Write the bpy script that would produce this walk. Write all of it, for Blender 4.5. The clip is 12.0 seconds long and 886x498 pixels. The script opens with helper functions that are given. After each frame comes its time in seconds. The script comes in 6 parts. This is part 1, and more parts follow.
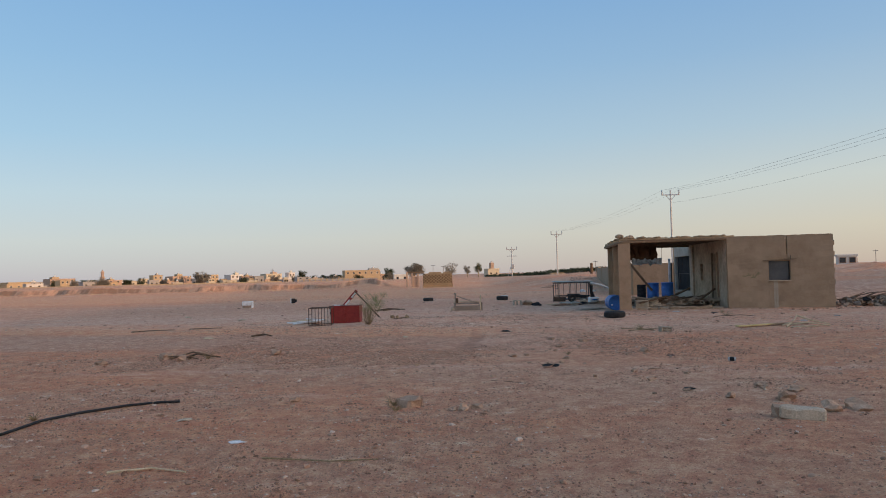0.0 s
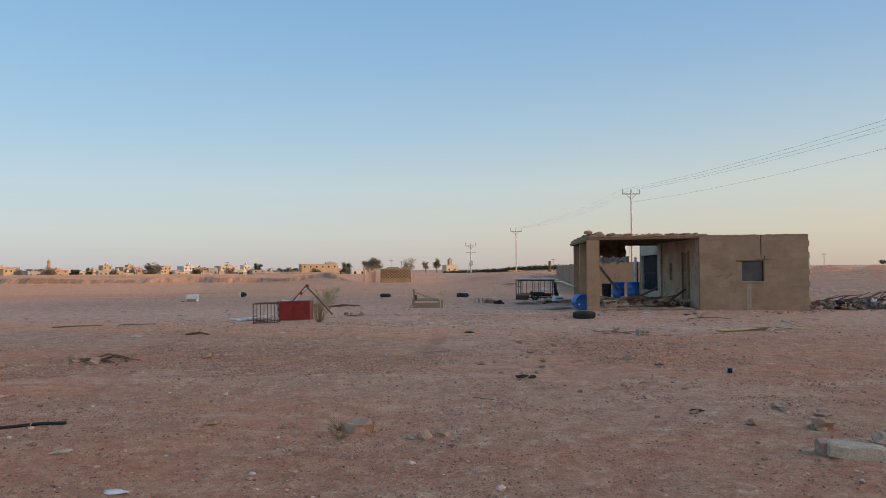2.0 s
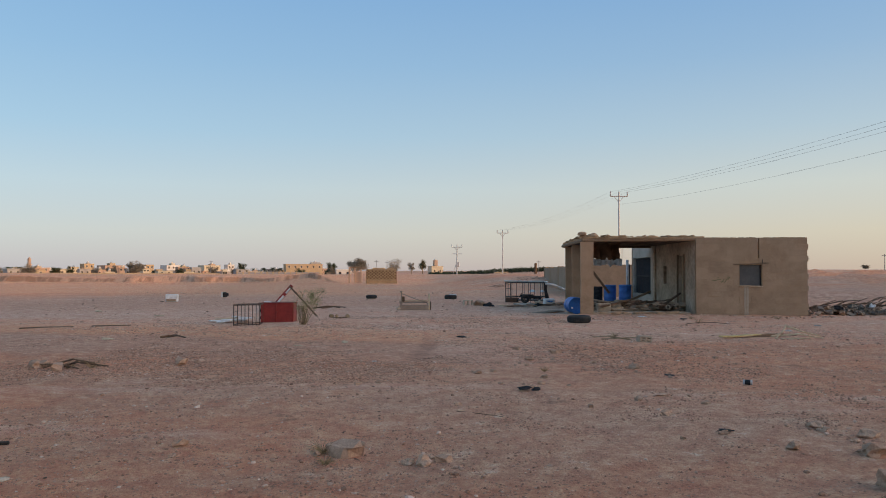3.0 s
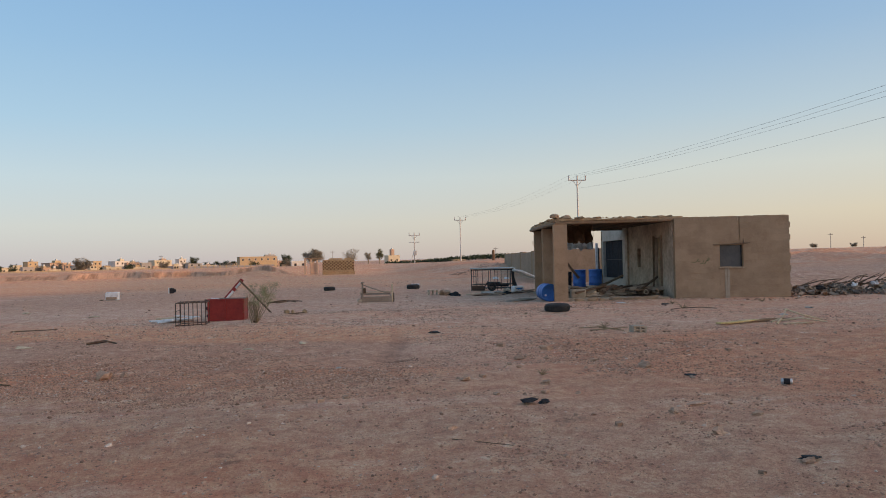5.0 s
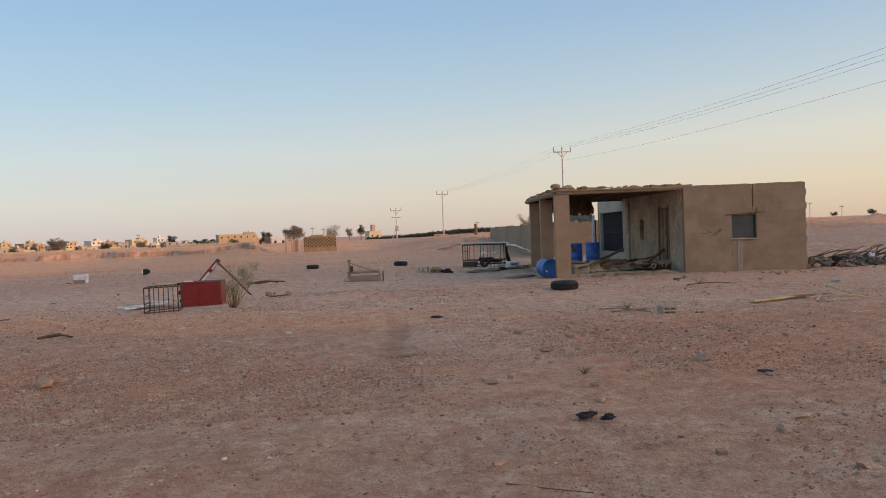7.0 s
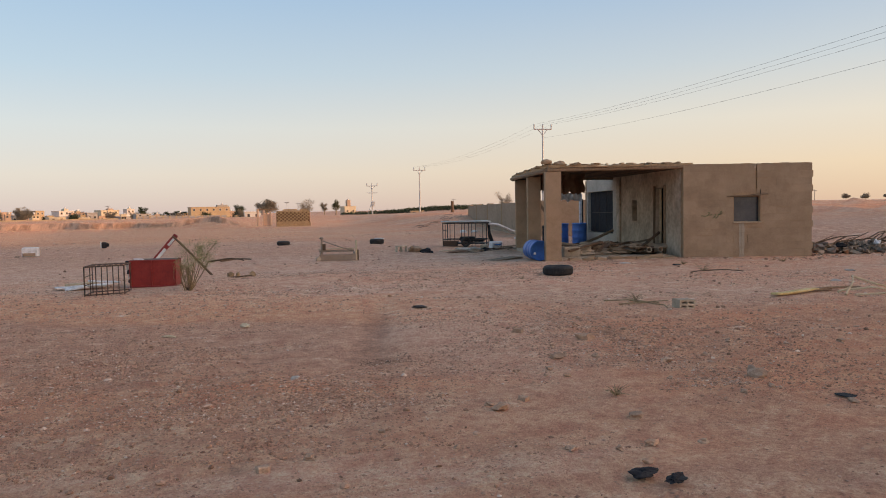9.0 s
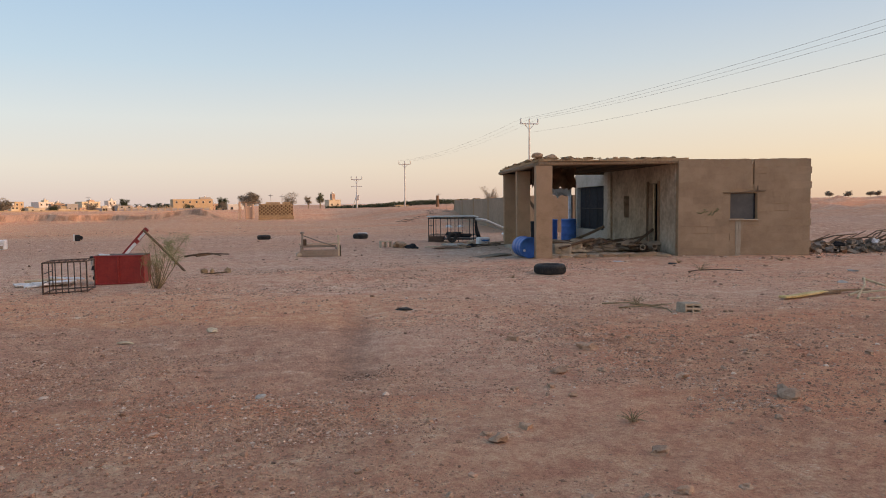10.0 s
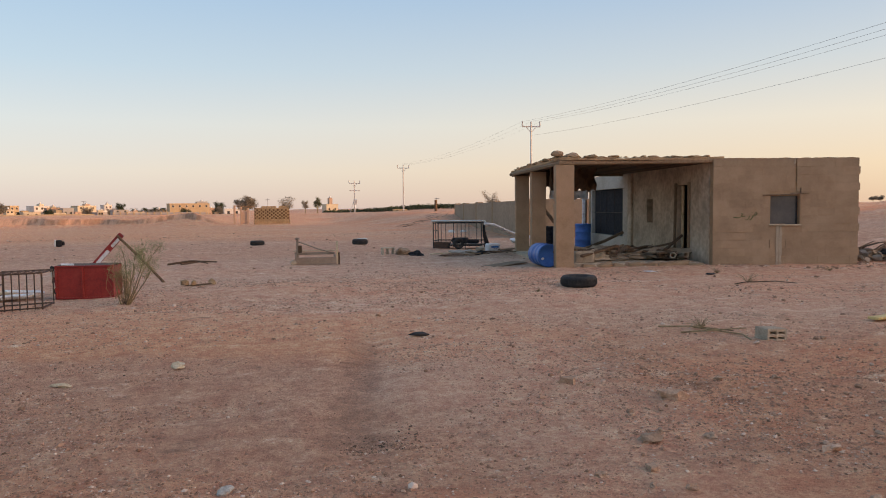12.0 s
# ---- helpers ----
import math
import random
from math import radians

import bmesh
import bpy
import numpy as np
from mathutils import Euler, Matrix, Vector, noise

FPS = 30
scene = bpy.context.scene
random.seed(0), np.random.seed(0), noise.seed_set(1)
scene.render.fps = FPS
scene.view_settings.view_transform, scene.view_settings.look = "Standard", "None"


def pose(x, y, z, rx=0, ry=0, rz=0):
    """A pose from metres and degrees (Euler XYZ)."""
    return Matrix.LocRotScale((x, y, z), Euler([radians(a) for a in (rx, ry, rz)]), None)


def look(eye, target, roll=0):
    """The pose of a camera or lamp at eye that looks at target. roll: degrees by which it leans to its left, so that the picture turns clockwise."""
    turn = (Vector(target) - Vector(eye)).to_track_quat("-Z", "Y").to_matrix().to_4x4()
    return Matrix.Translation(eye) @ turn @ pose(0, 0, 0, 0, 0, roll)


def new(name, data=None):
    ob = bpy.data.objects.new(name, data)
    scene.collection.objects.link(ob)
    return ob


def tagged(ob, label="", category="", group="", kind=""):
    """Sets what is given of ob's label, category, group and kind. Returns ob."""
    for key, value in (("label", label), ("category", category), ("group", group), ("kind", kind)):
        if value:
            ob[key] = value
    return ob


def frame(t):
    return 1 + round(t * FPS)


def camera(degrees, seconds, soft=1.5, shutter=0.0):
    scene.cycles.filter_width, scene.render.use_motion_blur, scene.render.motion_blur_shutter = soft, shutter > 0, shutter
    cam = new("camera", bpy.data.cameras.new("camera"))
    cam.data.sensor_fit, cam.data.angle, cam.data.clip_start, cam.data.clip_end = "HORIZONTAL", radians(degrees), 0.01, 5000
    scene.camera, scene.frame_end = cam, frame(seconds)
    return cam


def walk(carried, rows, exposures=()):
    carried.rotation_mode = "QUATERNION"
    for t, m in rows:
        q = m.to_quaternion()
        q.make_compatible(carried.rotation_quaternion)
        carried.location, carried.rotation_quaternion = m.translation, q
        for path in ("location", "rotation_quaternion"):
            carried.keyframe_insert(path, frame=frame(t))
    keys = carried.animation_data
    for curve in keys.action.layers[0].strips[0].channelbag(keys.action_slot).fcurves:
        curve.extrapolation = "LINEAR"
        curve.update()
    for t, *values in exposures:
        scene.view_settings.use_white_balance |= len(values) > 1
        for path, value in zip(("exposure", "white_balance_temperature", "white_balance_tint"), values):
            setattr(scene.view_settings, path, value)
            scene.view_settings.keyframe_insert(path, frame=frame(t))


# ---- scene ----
cam = camera(62.2, 12.0, 1.0)
METRES, EYE, TILT, LEAN, TURN = 10.8, 1.53, 3.8, -2.7, 0.0
ROWS = [
    (0.0, 0.0, 0.0, 0.0, -0.13, -1.82, 4.05),
    (0.5, -0.0016, 0.0401, -0.0023, -1.4, -1.79, 3.63),
    (1.0, -0.0027, 0.0808, -0.0076, -2.38, -1.91, 3.25),
    (1.5, -0.0016, 0.1185, -0.0109, -2.99, -2.17, 2.99),
    (2.0, -0.0021, 0.1611, -0.0123, -3.33, -2.34, 2.82),
    (2.5, -0.0073, 0.2013, -0.015, -3.72, -2.32, 2.54),
    (3.0, -0.0105, 0.2426, -0.0177, -4.45, -2.29, 2.25),
    (5.0, -0.0209, 0.4126, -0.0297, -7.94, -3.36, 3.44),
    (5.5, -0.0273, 0.4526, -0.033, -8.6, -3.87, 3.87),
    (6.0, -0.0298, 0.4955, -0.0346, -9.02, -4.29, 4.14),
    (6.5, -0.033, 0.5364, -0.035, -9.35, -4.8, 4.2),
    (7.0, -0.0351, 0.5749, -0.038, -9.51, -5.43, 4.16),
    (9.0, -0.0233, 0.7353, -0.0474, -11.33, -7.35, 2.94),
    (9.5, -0.0201, 0.7724, -0.0494, -12.06, -7.62, 2.55),
    (10.0, -0.0111, 0.8136, -0.0527, -12.46, -7.84, 2.38),
    (10.5, -0.0089, 0.8546, -0.0562, -12.47, -7.85, 2.43),
    (11.0, -0.0054, 0.8993, -0.0607, -12.38, -7.7, 2.51),
    (11.5, -0.0011, 0.9473, -0.0646, -12.46, -7.58, 2.55),
    (12.0, -0.0014, 0.9936, -0.0682, -12.66, -7.49, 2.29),
]
walk(cam, [(t, pose(0, 0, EYE, TILT, LEAN, TURN) @ pose(METRES * x, METRES * y, METRES * z, 90 + pitch, roll, yaw)) for t, x, y, z, yaw, pitch, roll in ROWS],
     [(0.0, 1.84, 8500, 17), (7.0, 1.98, 9600, 22), (9.5, 2.10, 10600, 27), (12.0, 2.14, 10600, 27)])

# ---- sky, sun ----
SUN_AZ, SUN_EL = radians(112), radians(8.0)
world = bpy.data.worlds.new("dusk_sky")
scene.world = world
world.use_nodes = True
wn, wl = world.node_tree.nodes, world.node_tree.links
sky = wn.new("ShaderNodeTexSky")
sky.sky_type, sky.sun_disc = "NISHITA", False
sky.sun_elevation, sky.sun_rotation = SUN_EL, SUN_AZ
sky.air_density, sky.dust_density, sky.ozone_density = 0.8, 0.45, 2.6


def dusk_sky():
    """Clear sky, veiled by dusk haze: lilac to blue away from the sun, peach to blue towards it, brightest round the low sun."""
    co, sep = wn.new("ShaderNodeTexCoord"), wn.new("ShaderNodeSeparateXYZ")
    wl.new(co.outputs["Generated"], sep.inputs[0])

    def veil(stops):
        r = wn.new("ShaderNodeValToRGB")
        e = r.color_ramp.elements
        while len(e) < len(stops):
            e.new(0.5)
        for el, (pos, c) in zip(e, stops):
            el.position, el.color = pos, (*c, 1)
        wl.new(sep.outputs[2], r.inputs[0])
        return r.outputs[0]

    away = veil(((0.0, (0.104, 0.124, 0.176)), (0.05, (0.121, 0.158, 0.197)), (0.11, (0.107, 0.169, 0.228)), (0.18, (0.077, 0.157, 0.244)), (0.27, (0.058, 0.139, 0.244)), (0.40, (0.040, 0.115, 0.236)), (1.0, (0.035, 0.095, 0.20))))
    towards = veil(((0.0, (0.127, 0.118, 0.117)), (0.05, (0.149, 0.154, 0.143)), (0.11, (0.143, 0.176, 0.189)), (0.18, (0.103, 0.160, 0.215)), (0.27, (0.066, 0.133, 0.224)), (0.40, (0.036, 0.105, 0.225)), (1.0, (0.035, 0.095, 0.20))))
    dot = wn.new("ShaderNodeVectorMath")
    dot.operation = "DOT_PRODUCT"
    dot.inputs[1].default_value = (math.sin(SUN_AZ), math.cos(SUN_AZ), 0.1)
    wl.new(co.outputs["Generated"], dot.inputs[0])

    def over(lo, hi, kind="LINEAR"):
        t = wn.new("ShaderNodeMapRange")
        t.interpolation_type = kind
        t.inputs[1].default_value, t.inputs[2].default_value = lo, hi
        wl.new(dot.outputs["Value"], t.inputs[0])
        return t.outputs[0]

    both = wn.new("ShaderNodeMix")
    both.data_type = "RGBA"
    wl.new(over(-0.8, 0.4), both.inputs[0])
    wl.new(away, both.inputs[6])
    wl.new(towards, both.inputs[7])
    # the warm afterglow about the sun
    scaled = wn.new("ShaderNodeVectorMath")
    scaled.operation = "SCALE"
    wl.new(both.outputs[2], scaled.inputs[0])
    scaled.inputs["Scale"].default_value = 10.0
    glow = wn.new("ShaderNodeVectorMath")
    glow.operation = "MULTIPLY_ADD"
    wl.new(over(0.35, 1.0, "SMOOTHSTEP"), glow.inputs[0])
    glow.inputs[1].default_value = [10 * c for c in AFTERGLOW]
    wl.new(scaled.outputs[0], glow.inputs[2])
    mixed = wn.new("ShaderNodeMix")
    mixed.data_type = "RGBA"
    mixed.inputs[0].default_value = 0.10
    wl.new(glow.outputs[0], mixed.inputs[6])
    wl.new(sky.outputs[0], mixed.inputs[7])
    wl.new(mixed.outputs[2], wn["Background"].inputs[0])
    wn["Background"].inputs[1].default_value = 0.1


AFTERGLOW = (0.40, 0.34, 0.29)
dusk_sky()
sun = new("sun", bpy.data.lights.new("sun", "SUN"))
sun.data.energy, sun.data.angle, sun.data.color = 0.5, radians(0.5), (1.0, 0.70, 0.45)
sun_dir = Vector((math.sin(SUN_AZ) * math.cos(SUN_EL), math.cos(SUN_AZ) * math.cos(SUN_EL), math.sin(SUN_EL)))
sun.matrix_world = look(sun_dir * 60, (0, 0, 0))


# ---- materials ----
def surface(name, colours, scale=4.0, rough=0.85, metal=0.0, bump=0.3, fine=60.0, spread=0.0, spec=0.3, stretch=(1, 1, 1), whole=False):
    """A node material: a ramp of colours over coarse noise, a finer grain over it, relief from both; spread: how far single pieces differ; whole: one pattern runs across all pieces."""
    m = bpy.data.materials.new(name)
    m.use_nodes = True
    n, l = m.node_tree.nodes, m.node_tree.links
    p = n["Principled BSDF"]
    p.inputs["Roughness"].default_value, p.inputs["Metallic"].default_value = rough, metal
    p.inputs["Specular IOR Level"].default_value = spec
    co, mp = n.new("ShaderNodeTexCoord"), n.new("ShaderNodeMapping")
    mp.inputs["Scale"].default_value = stretch
    l.new(n.new("ShaderNodeNewGeometry").outputs["Position"] if whole else co.outputs["Object"], mp.inputs[0])
    a, b = n.new("ShaderNodeTexNoise"), n.new("ShaderNodeTexNoise")
    a.inputs["Scale"].default_value, a.inputs["Detail"].default_value, a.inputs["Roughness"].default_value = scale, 6, 0.65
    b.inputs["Scale"].default_value, b.inputs["Detail"].default_value = fine, 4
    l.new(mp.outputs[0], a.inputs["Vector"])
    l.new(mp.outputs[0], b.inputs["Vector"])
    r = n.new("ShaderNodeValToRGB")
    e = r.color_ramp.elements
    while len(e) < len(colours):
        e.new(0.5)
    for i, c in enumerate(colours):
        e[i].position, e[i].color = 0.3 + 0.4 * i / max(1, len(colours) - 1), (*c, 1)
    l.new(a.outputs[0], r.inputs[0])
    g = n.new("ShaderNodeMix")
    g.data_type, g.blend_type = "RGBA", "OVERLAY"
    g.inputs[0].default_value = 0.45
    l.new(r.outputs[0], g.inputs[6])
    l.new(b.outputs[0], g.inputs[7])
    out = g.outputs[2]
    if spread:
        info, hsv, mr = n.new("ShaderNodeObjectInfo"), n.new("ShaderNodeHueSaturation"), n.new("ShaderNodeMapRange")
        l.new(info.outputs["Random"], mr.inputs[0])
        mr.inputs[3].default_value, mr.inputs[4].default_value = 1 - spread, 1 + spread
        l.new(mr.outputs[0], hsv.inputs["Value"])
        l.new(out, hsv.inputs["Color"])
        out = hsv.outputs[0]
    l.new(out, p.inputs["Base Color"])
    if bump:
        ad, bp = n.new("ShaderNodeMath"), n.new("ShaderNodeBump")
        ad.operation = "ADD"
        l.new(a.outputs[0], ad.inputs[0])
        l.new(b.outputs[0], ad.inputs[1])
        l.new(ad.outputs[0], bp.inputs["Height"])
        bp.inputs["Strength"].default_value, bp.inputs["Distance"].default_value = bump, 0.02
        l.new(bp.outputs[0], p.inputs["Normal"])
    return m


def ground_material():
    """Red desert soil with grey silt, pale crust, gravel and wheel tracks, at several sizes."""
    m = bpy.data.materials.new("desert_soil")
    m.use_nodes = True
    n, l = m.node_tree.nodes, m.node_tree.links
    p = n["Principled BSDF"]
    p.inputs["Roughness"].default_value, p.inputs["Specular IOR Level"].default_value = 0.95, 0.15
    co = n.new("ShaderNodeTexCoord")

    def noise_of(scale, detail=6, rough=0.6, stretch=(1, 1, 1), turn=0.0, shift=(0, 0, 0)):
        mp, t = n.new("ShaderNodeMapping"), n.new("ShaderNodeTexNoise")
        mp.inputs["Scale"].default_value, mp.inputs["Rotation"].default_value, mp.inputs["Location"].default_value = stretch, (0, 0, turn), shift
        t.inputs["Scale"].default_value, t.inputs["Detail"].default_value, t.inputs["Roughness"].default_value = scale, detail, rough
        l.new(co.outputs["Object"], mp.inputs[0])
        l.new(mp.outputs[0], t.inputs["Vector"])
        return t.outputs[0]

    def ramp(value, lo, hi):
        t = n.new("ShaderNodeMapRange")
        t.interpolation_type = "SMOOTHSTEP"
        t.inputs[1].default_value, t.inputs[2].default_value = lo, hi
        l.new(value, t.inputs[0])
        return t.outputs[0]

    def calc(op, a, b):
        t = n.new("ShaderNodeMath")
        t.operation = op
        for i, v in enumerate((a, b)):
            if isinstance(v, (int, float)):
                t.inputs[i].default_value = v
            else:
                l.new(v, t.inputs[i])
        return t.outputs[0]

    def blend(fac, a, b, kind="MIX"):
        t = n.new("ShaderNodeMix")
        t.data_type, t.blend_type = "RGBA", kind
        for i, v in ((0, fac), (6, a), (7, b)):
            if isinstance(v, (int, float)):
                t.inputs[i].default_value = v
            elif isinstance(v, tuple):
                t.inputs[i].default_value = (*v, 1)
            else:
                l.new(v, t.inputs[i])
        return t.outputs[2]

    sep = n.new("ShaderNodeSeparateXYZ")
    l.new(co.outputs["Object"], sep.inputs[0])
    big = noise_of(0.11, 5, 0.6, (0.6, 1.3, 1))
    mid = noise_of(0.55, 7, 0.65, (0.7, 1.2, 1), 0.3, (7, 3, 0))
    small = noise_of(3.2, 8, 0.7)
    grit = noise_of(38, 5, 0.7)
    streak = noise_of(0.5, 6, 0.65, (0.35, 1.6, 1), -0.12, (3, 9, 1))
    # soil: red where it lies loose, grey-brown where it is trodden hard
    c = blend(ramp(mid, 0.38, 0.62), RED_SOIL, BROWN_SOIL)
    c = blend(ramp(big, 0.42, 0.62), c, GREY_SOIL)
    # a belt of grey silt across the flat, and a redder tone beyond it
    y_wob = calc("ADD", sep.outputs[1], calc("MULTIPLY", big, 14.0))
    belt = calc("MULTIPLY", ramp(y_wob, 33.0, 36.0), calc("SUBTRACT", 1.0, ramp(y_wob, 49.0, 56.0)))
    c = blend(calc("MULTIPLY", belt, 0.75), c, SILT)
    left_far = calc("MULTIPLY", ramp(y_wob, 53.0, 62.0), calc("SUBTRACT", 1.0, ramp(sep.outputs[0], -6.0, 12.0)))
    c = blend(calc("MULTIPLY", left_far, 0.8), c, RED_SAND)
    # a gravelled grey belt, then a strip of smooth red sand before the mound
    y_near = calc("ADD", sep.outputs[1], calc("ADD", calc("MULTIPLY", mid, 3.0), calc("MULTIPLY", sep.outputs[0], 0.28)))
    west = calc("SUBTRACT", 1.0, ramp(sep.outputs[0], 0.5, 4.0))
    sand = calc("MULTIPLY", calc("MULTIPLY", ramp(y_near, 19.6, 20.4), calc("SUBTRACT", 1.0, ramp(y_near, 22.8, 24.0))), west)
    c = blend(calc("MULTIPLY", sand, 0.7), c, RED_SAND)
    crusted = calc("MULTIPLY", calc("MULTIPLY", ramp(y_near, 15.2, 16.4), calc("SUBTRACT", 1.0, ramp(y_near, 19.2, 20.2))), west)
    c = blend(calc("MULTIPLY", crusted, 0.6), c, SILT)
    # brightness lift painted into the soil colour towards the hut
    painted_lift = calc("MULTIPLY", ramp(y_near, 19.5, 25.0), calc("SUBTRACT", 1.0, ramp(sep.outputs[1], 28.0, 36.0)))
    c = blend(calc("MULTIPLY", painted_lift, 0.32), c, PALE_CRUST_AND_LIFT)
    # a bleached apron east of the wheel track
    dx, dy = calc("DIVIDE", calc("SUBTRACT", sep.outputs[0], 1.9), 1.5), calc("DIVIDE", calc("SUBTRACT", sep.outputs[1], 17.0), 3.4)
    apron = calc("SUBTRACT", 1.0, ramp(calc("ADD", calc("ADD", calc("MULTIPLY", dx, dx), calc("MULTIPLY", dy, dy)), calc("MULTIPLY", mid, 1.2)), 0.7, 1.7))
    c = blend(calc("MULTIPLY", apron, 0.28), c, PALE_CRUST_AND_LIFT)
    # pale dried crust and streaks of drifted sand
    c = blend(calc("MULTIPLY", ramp(small, 0.55, 0.72), ramp(mid, 0.42, 0.66)), c, PALE_CRUST_AND_LIFT)
    c = blend(calc("MULTIPLY", ramp(streak, 0.54, 0.70), 0.45), c, PALE_CRUST_AND_LIFT)
    # the dark wheel track across the flat
    off = calc("ABSOLUTE", calc("SUBTRACT", calc("SUBTRACT", sep.outputs[0], 0.56), calc("MULTIPLY", calc("SUBTRACT", sep.outputs[1], 16.6), 0.13)), 0.0)
    off = calc("ADD", off, calc("MULTIPLY", calc("SUBTRACT", small, 0.5), 0.35))
    track = calc("MULTIPLY", calc("SUBTRACT", 1.0, ramp(off, 0.08, 0.26)), calc("MULTIPLY", ramp(sep.outputs[1], 14.9, 15.6), calc("SUBTRACT", 1.0, ramp(sep.outputs[1], 18.0, 20.5))))
    c = blend(calc("MULTIPLY", calc("MULTIPLY", track, ramp(grit, 0.40, 0.56)), 0.5), c, DARK_SOIL)
    c = blend(calc("MULTIPLY", ramp(noise_of(1.3, 6, 0.65, (1, 1, 1), 0.0, (20, 4, 0)), 0.6, 0.74), 0.6), c, DARK_SOIL)
    # gravel: cells of stones lighter and darker than the soil
    vor = n.new("ShaderNodeTexVoronoi")
    vor.inputs["Scale"].default_value = 22
    l.new(co.outputs["Object"], vor.inputs["Vector"])
    stone = calc("SUBTRACT", 1.0, ramp(vor.outputs["Distance"], 0.16, 0.30))
    vc = n.new("ShaderNodeSeparateColor")
    l.new(vor.outputs["Color"], vc.inputs[0])
    some = ramp(vc.outputs[0], 0.62, 0.66)
    mask = calc("MULTIPLY", calc("MULTIPLY", stone, some), ramp(mid, 0.36, 0.5))
    c = blend(calc("MULTIPLY", mask, 0.7), c, blend(vc.outputs[1], DARK_SOIL, PALE_CRUST_AND_LIFT))
    fleck = n.new("ShaderNodeTexVoronoi")
    fleck.inputs["Scale"].default_value = 34
    l.new(co.outputs["Object"], fleck.inputs["Vector"])
    fc = n.new("ShaderNodeSeparateColor")
    l.new(fleck.outputs["Color"], fc.inputs[0])
    speck = calc("MULTIPLY", calc("MULTIPLY", calc("SUBTRACT", 1.0, ramp(fleck.outputs["Distance"], 0.2, 0.36)), ramp(fc.outputs[0], 0.5, 0.56)), ramp(noise_of(1.9, 5, 0.6, (1, 1, 1), 0.0, (2, 8, 0)), 0.36, 0.54))
    c = blend(calc("MULTIPLY", speck, 0.35), c, DARK_SOIL)
    c = blend(0.16, c, ramp(grit, 0.36, 0.64), "OVERLAY")
    c = blend(0.75, c, small, "OVERLAY")
    clod = noise_of(11.0, 7, 0.75, (1, 1, 1), 0.0, (5, 1, 0))
    c = blend(0.15, c, ramp(clod, 0.38, 0.62), "OVERLAY")
    # bare cut faces of the scarp: darker earth with pale runs
    geo, gs = n.new("ShaderNodeNewGeometry"), n.new("ShaderNodeSeparateXYZ")
    l.new(geo.outputs["Normal"], gs.inputs[0])
    steep = calc("SUBTRACT", 1.0, ramp(gs.outputs[2], 0.86, 0.97))
    cut = blend(ramp(noise_of(0.8, 6, 0.7, (1.6, 0.4, 0.25), 0.0, (1, 2, 3)), 0.42, 0.6), CUT_EARTH, GREY_SOIL)
    c = blend(calc("MULTIPLY", steep, 0.85), c, cut)
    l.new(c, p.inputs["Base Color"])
    bp = n.new("ShaderNodeBump")
    bp.inputs["Strength"].default_value, bp.inputs["Distance"].default_value = 1.0, 0.045
    h = calc("ADD", calc("MULTIPLY", small, 1.3), calc("ADD", calc("ADD", calc("MULTIPLY", grit, 0.7), calc("MULTIPLY", clod, 1.0)), calc("MULTIPLY", mask, 0.5)))
    l.new(h, bp.inputs["Height"])
    l.new(bp.outputs[0], p.inputs["Normal"])
    return m


RED_SOIL, BROWN_SOIL, GREY_SOIL = (0.72, 0.31, 0.178), (0.635, 0.302, 0.183), (0.655, 0.362, 0.237)
# the pale crust tone also carries the painted brightness towards the hut
SILT, RED_SAND, PALE_CRUST_AND_LIFT, DARK_SOIL = (0.60, 0.337, 0.23), (0.78, 0.375, 0.215), (0.83, 0.54, 0.40), (0.20, 0.105, 0.07)
CUT_EARTH = (0.30, 0.165, 0.105)
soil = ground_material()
stone_mat = surface("stone", [(0.37, 0.215, 0.145), (0.48, 0.295, 0.20), (0.56, 0.37, 0.265)], 9, 0.95, bump=0.5, spread=0.22, spec=0.15)
gravel_mat = surface("gravel", [(0.15, 0.10, 0.08), (0.30, 0.21, 0.16), (0.48, 0.39, 0.32)], 1.7, 0.95, bump=0.3, spec=0.15)
block_mat = surface("sand_block", [(0.285, 0.185, 0.12), (0.355, 0.235, 0.153), (0.42, 0.285, 0.19)], 1.3, 0.95, bump=0.25, fine=70, spread=0.06, spec=0.15, whole=True)
mortar_mat = surface("mortar", [(0.311, 0.192, 0.117), (0.370, 0.235, 0.146), (0.416, 0.264, 0.163)], 5, 0.97, bump=0.5, spec=0.12)
plaster_mat = surface("grey_plaster", [(0.354, 0.260, 0.180), (0.472, 0.355, 0.254), (0.531, 0.400, 0.287)], 1.8, 0.93, bump=0.3, spec=0.15)
veranda_plaster_mat = surface("stained_plaster", [(0.33, 0.24, 0.17), (0.48, 0.365, 0.27), (0.60, 0.475, 0.365)], 1.3, 0.95, bump=0.15, fine=8, spec=0.15)
light_plaster_mat = surface("light_plaster", [(0.40, 0.33, 0.26), (0.50, 0.42, 0.34), (0.55, 0.465, 0.38)], 1.1, 0.95, bump=0.3, fine=25, spec=0.15)
pale_plaster_mat = surface("pale_mortar", [(0.35, 0.28, 0.21), (0.42, 0.34, 0.26)], 6, 0.95, bump=0.3, spec=0.15)
pillar_mat = surface("sand_render", [(0.334, 0.201, 0.121), (0.416, 0.255, 0.159), (0.461, 0.288, 0.185)], 2.5, 0.95, bump=0.4, spec=0.15)
compound_mat = surface("grey_sand_render", [(0.29, 0.20, 0.14), (0.35, 0.245, 0.173), (0.38, 0.27, 0.192)], 0.4, 0.95, bump=0.1, fine=6, spec=0.15)
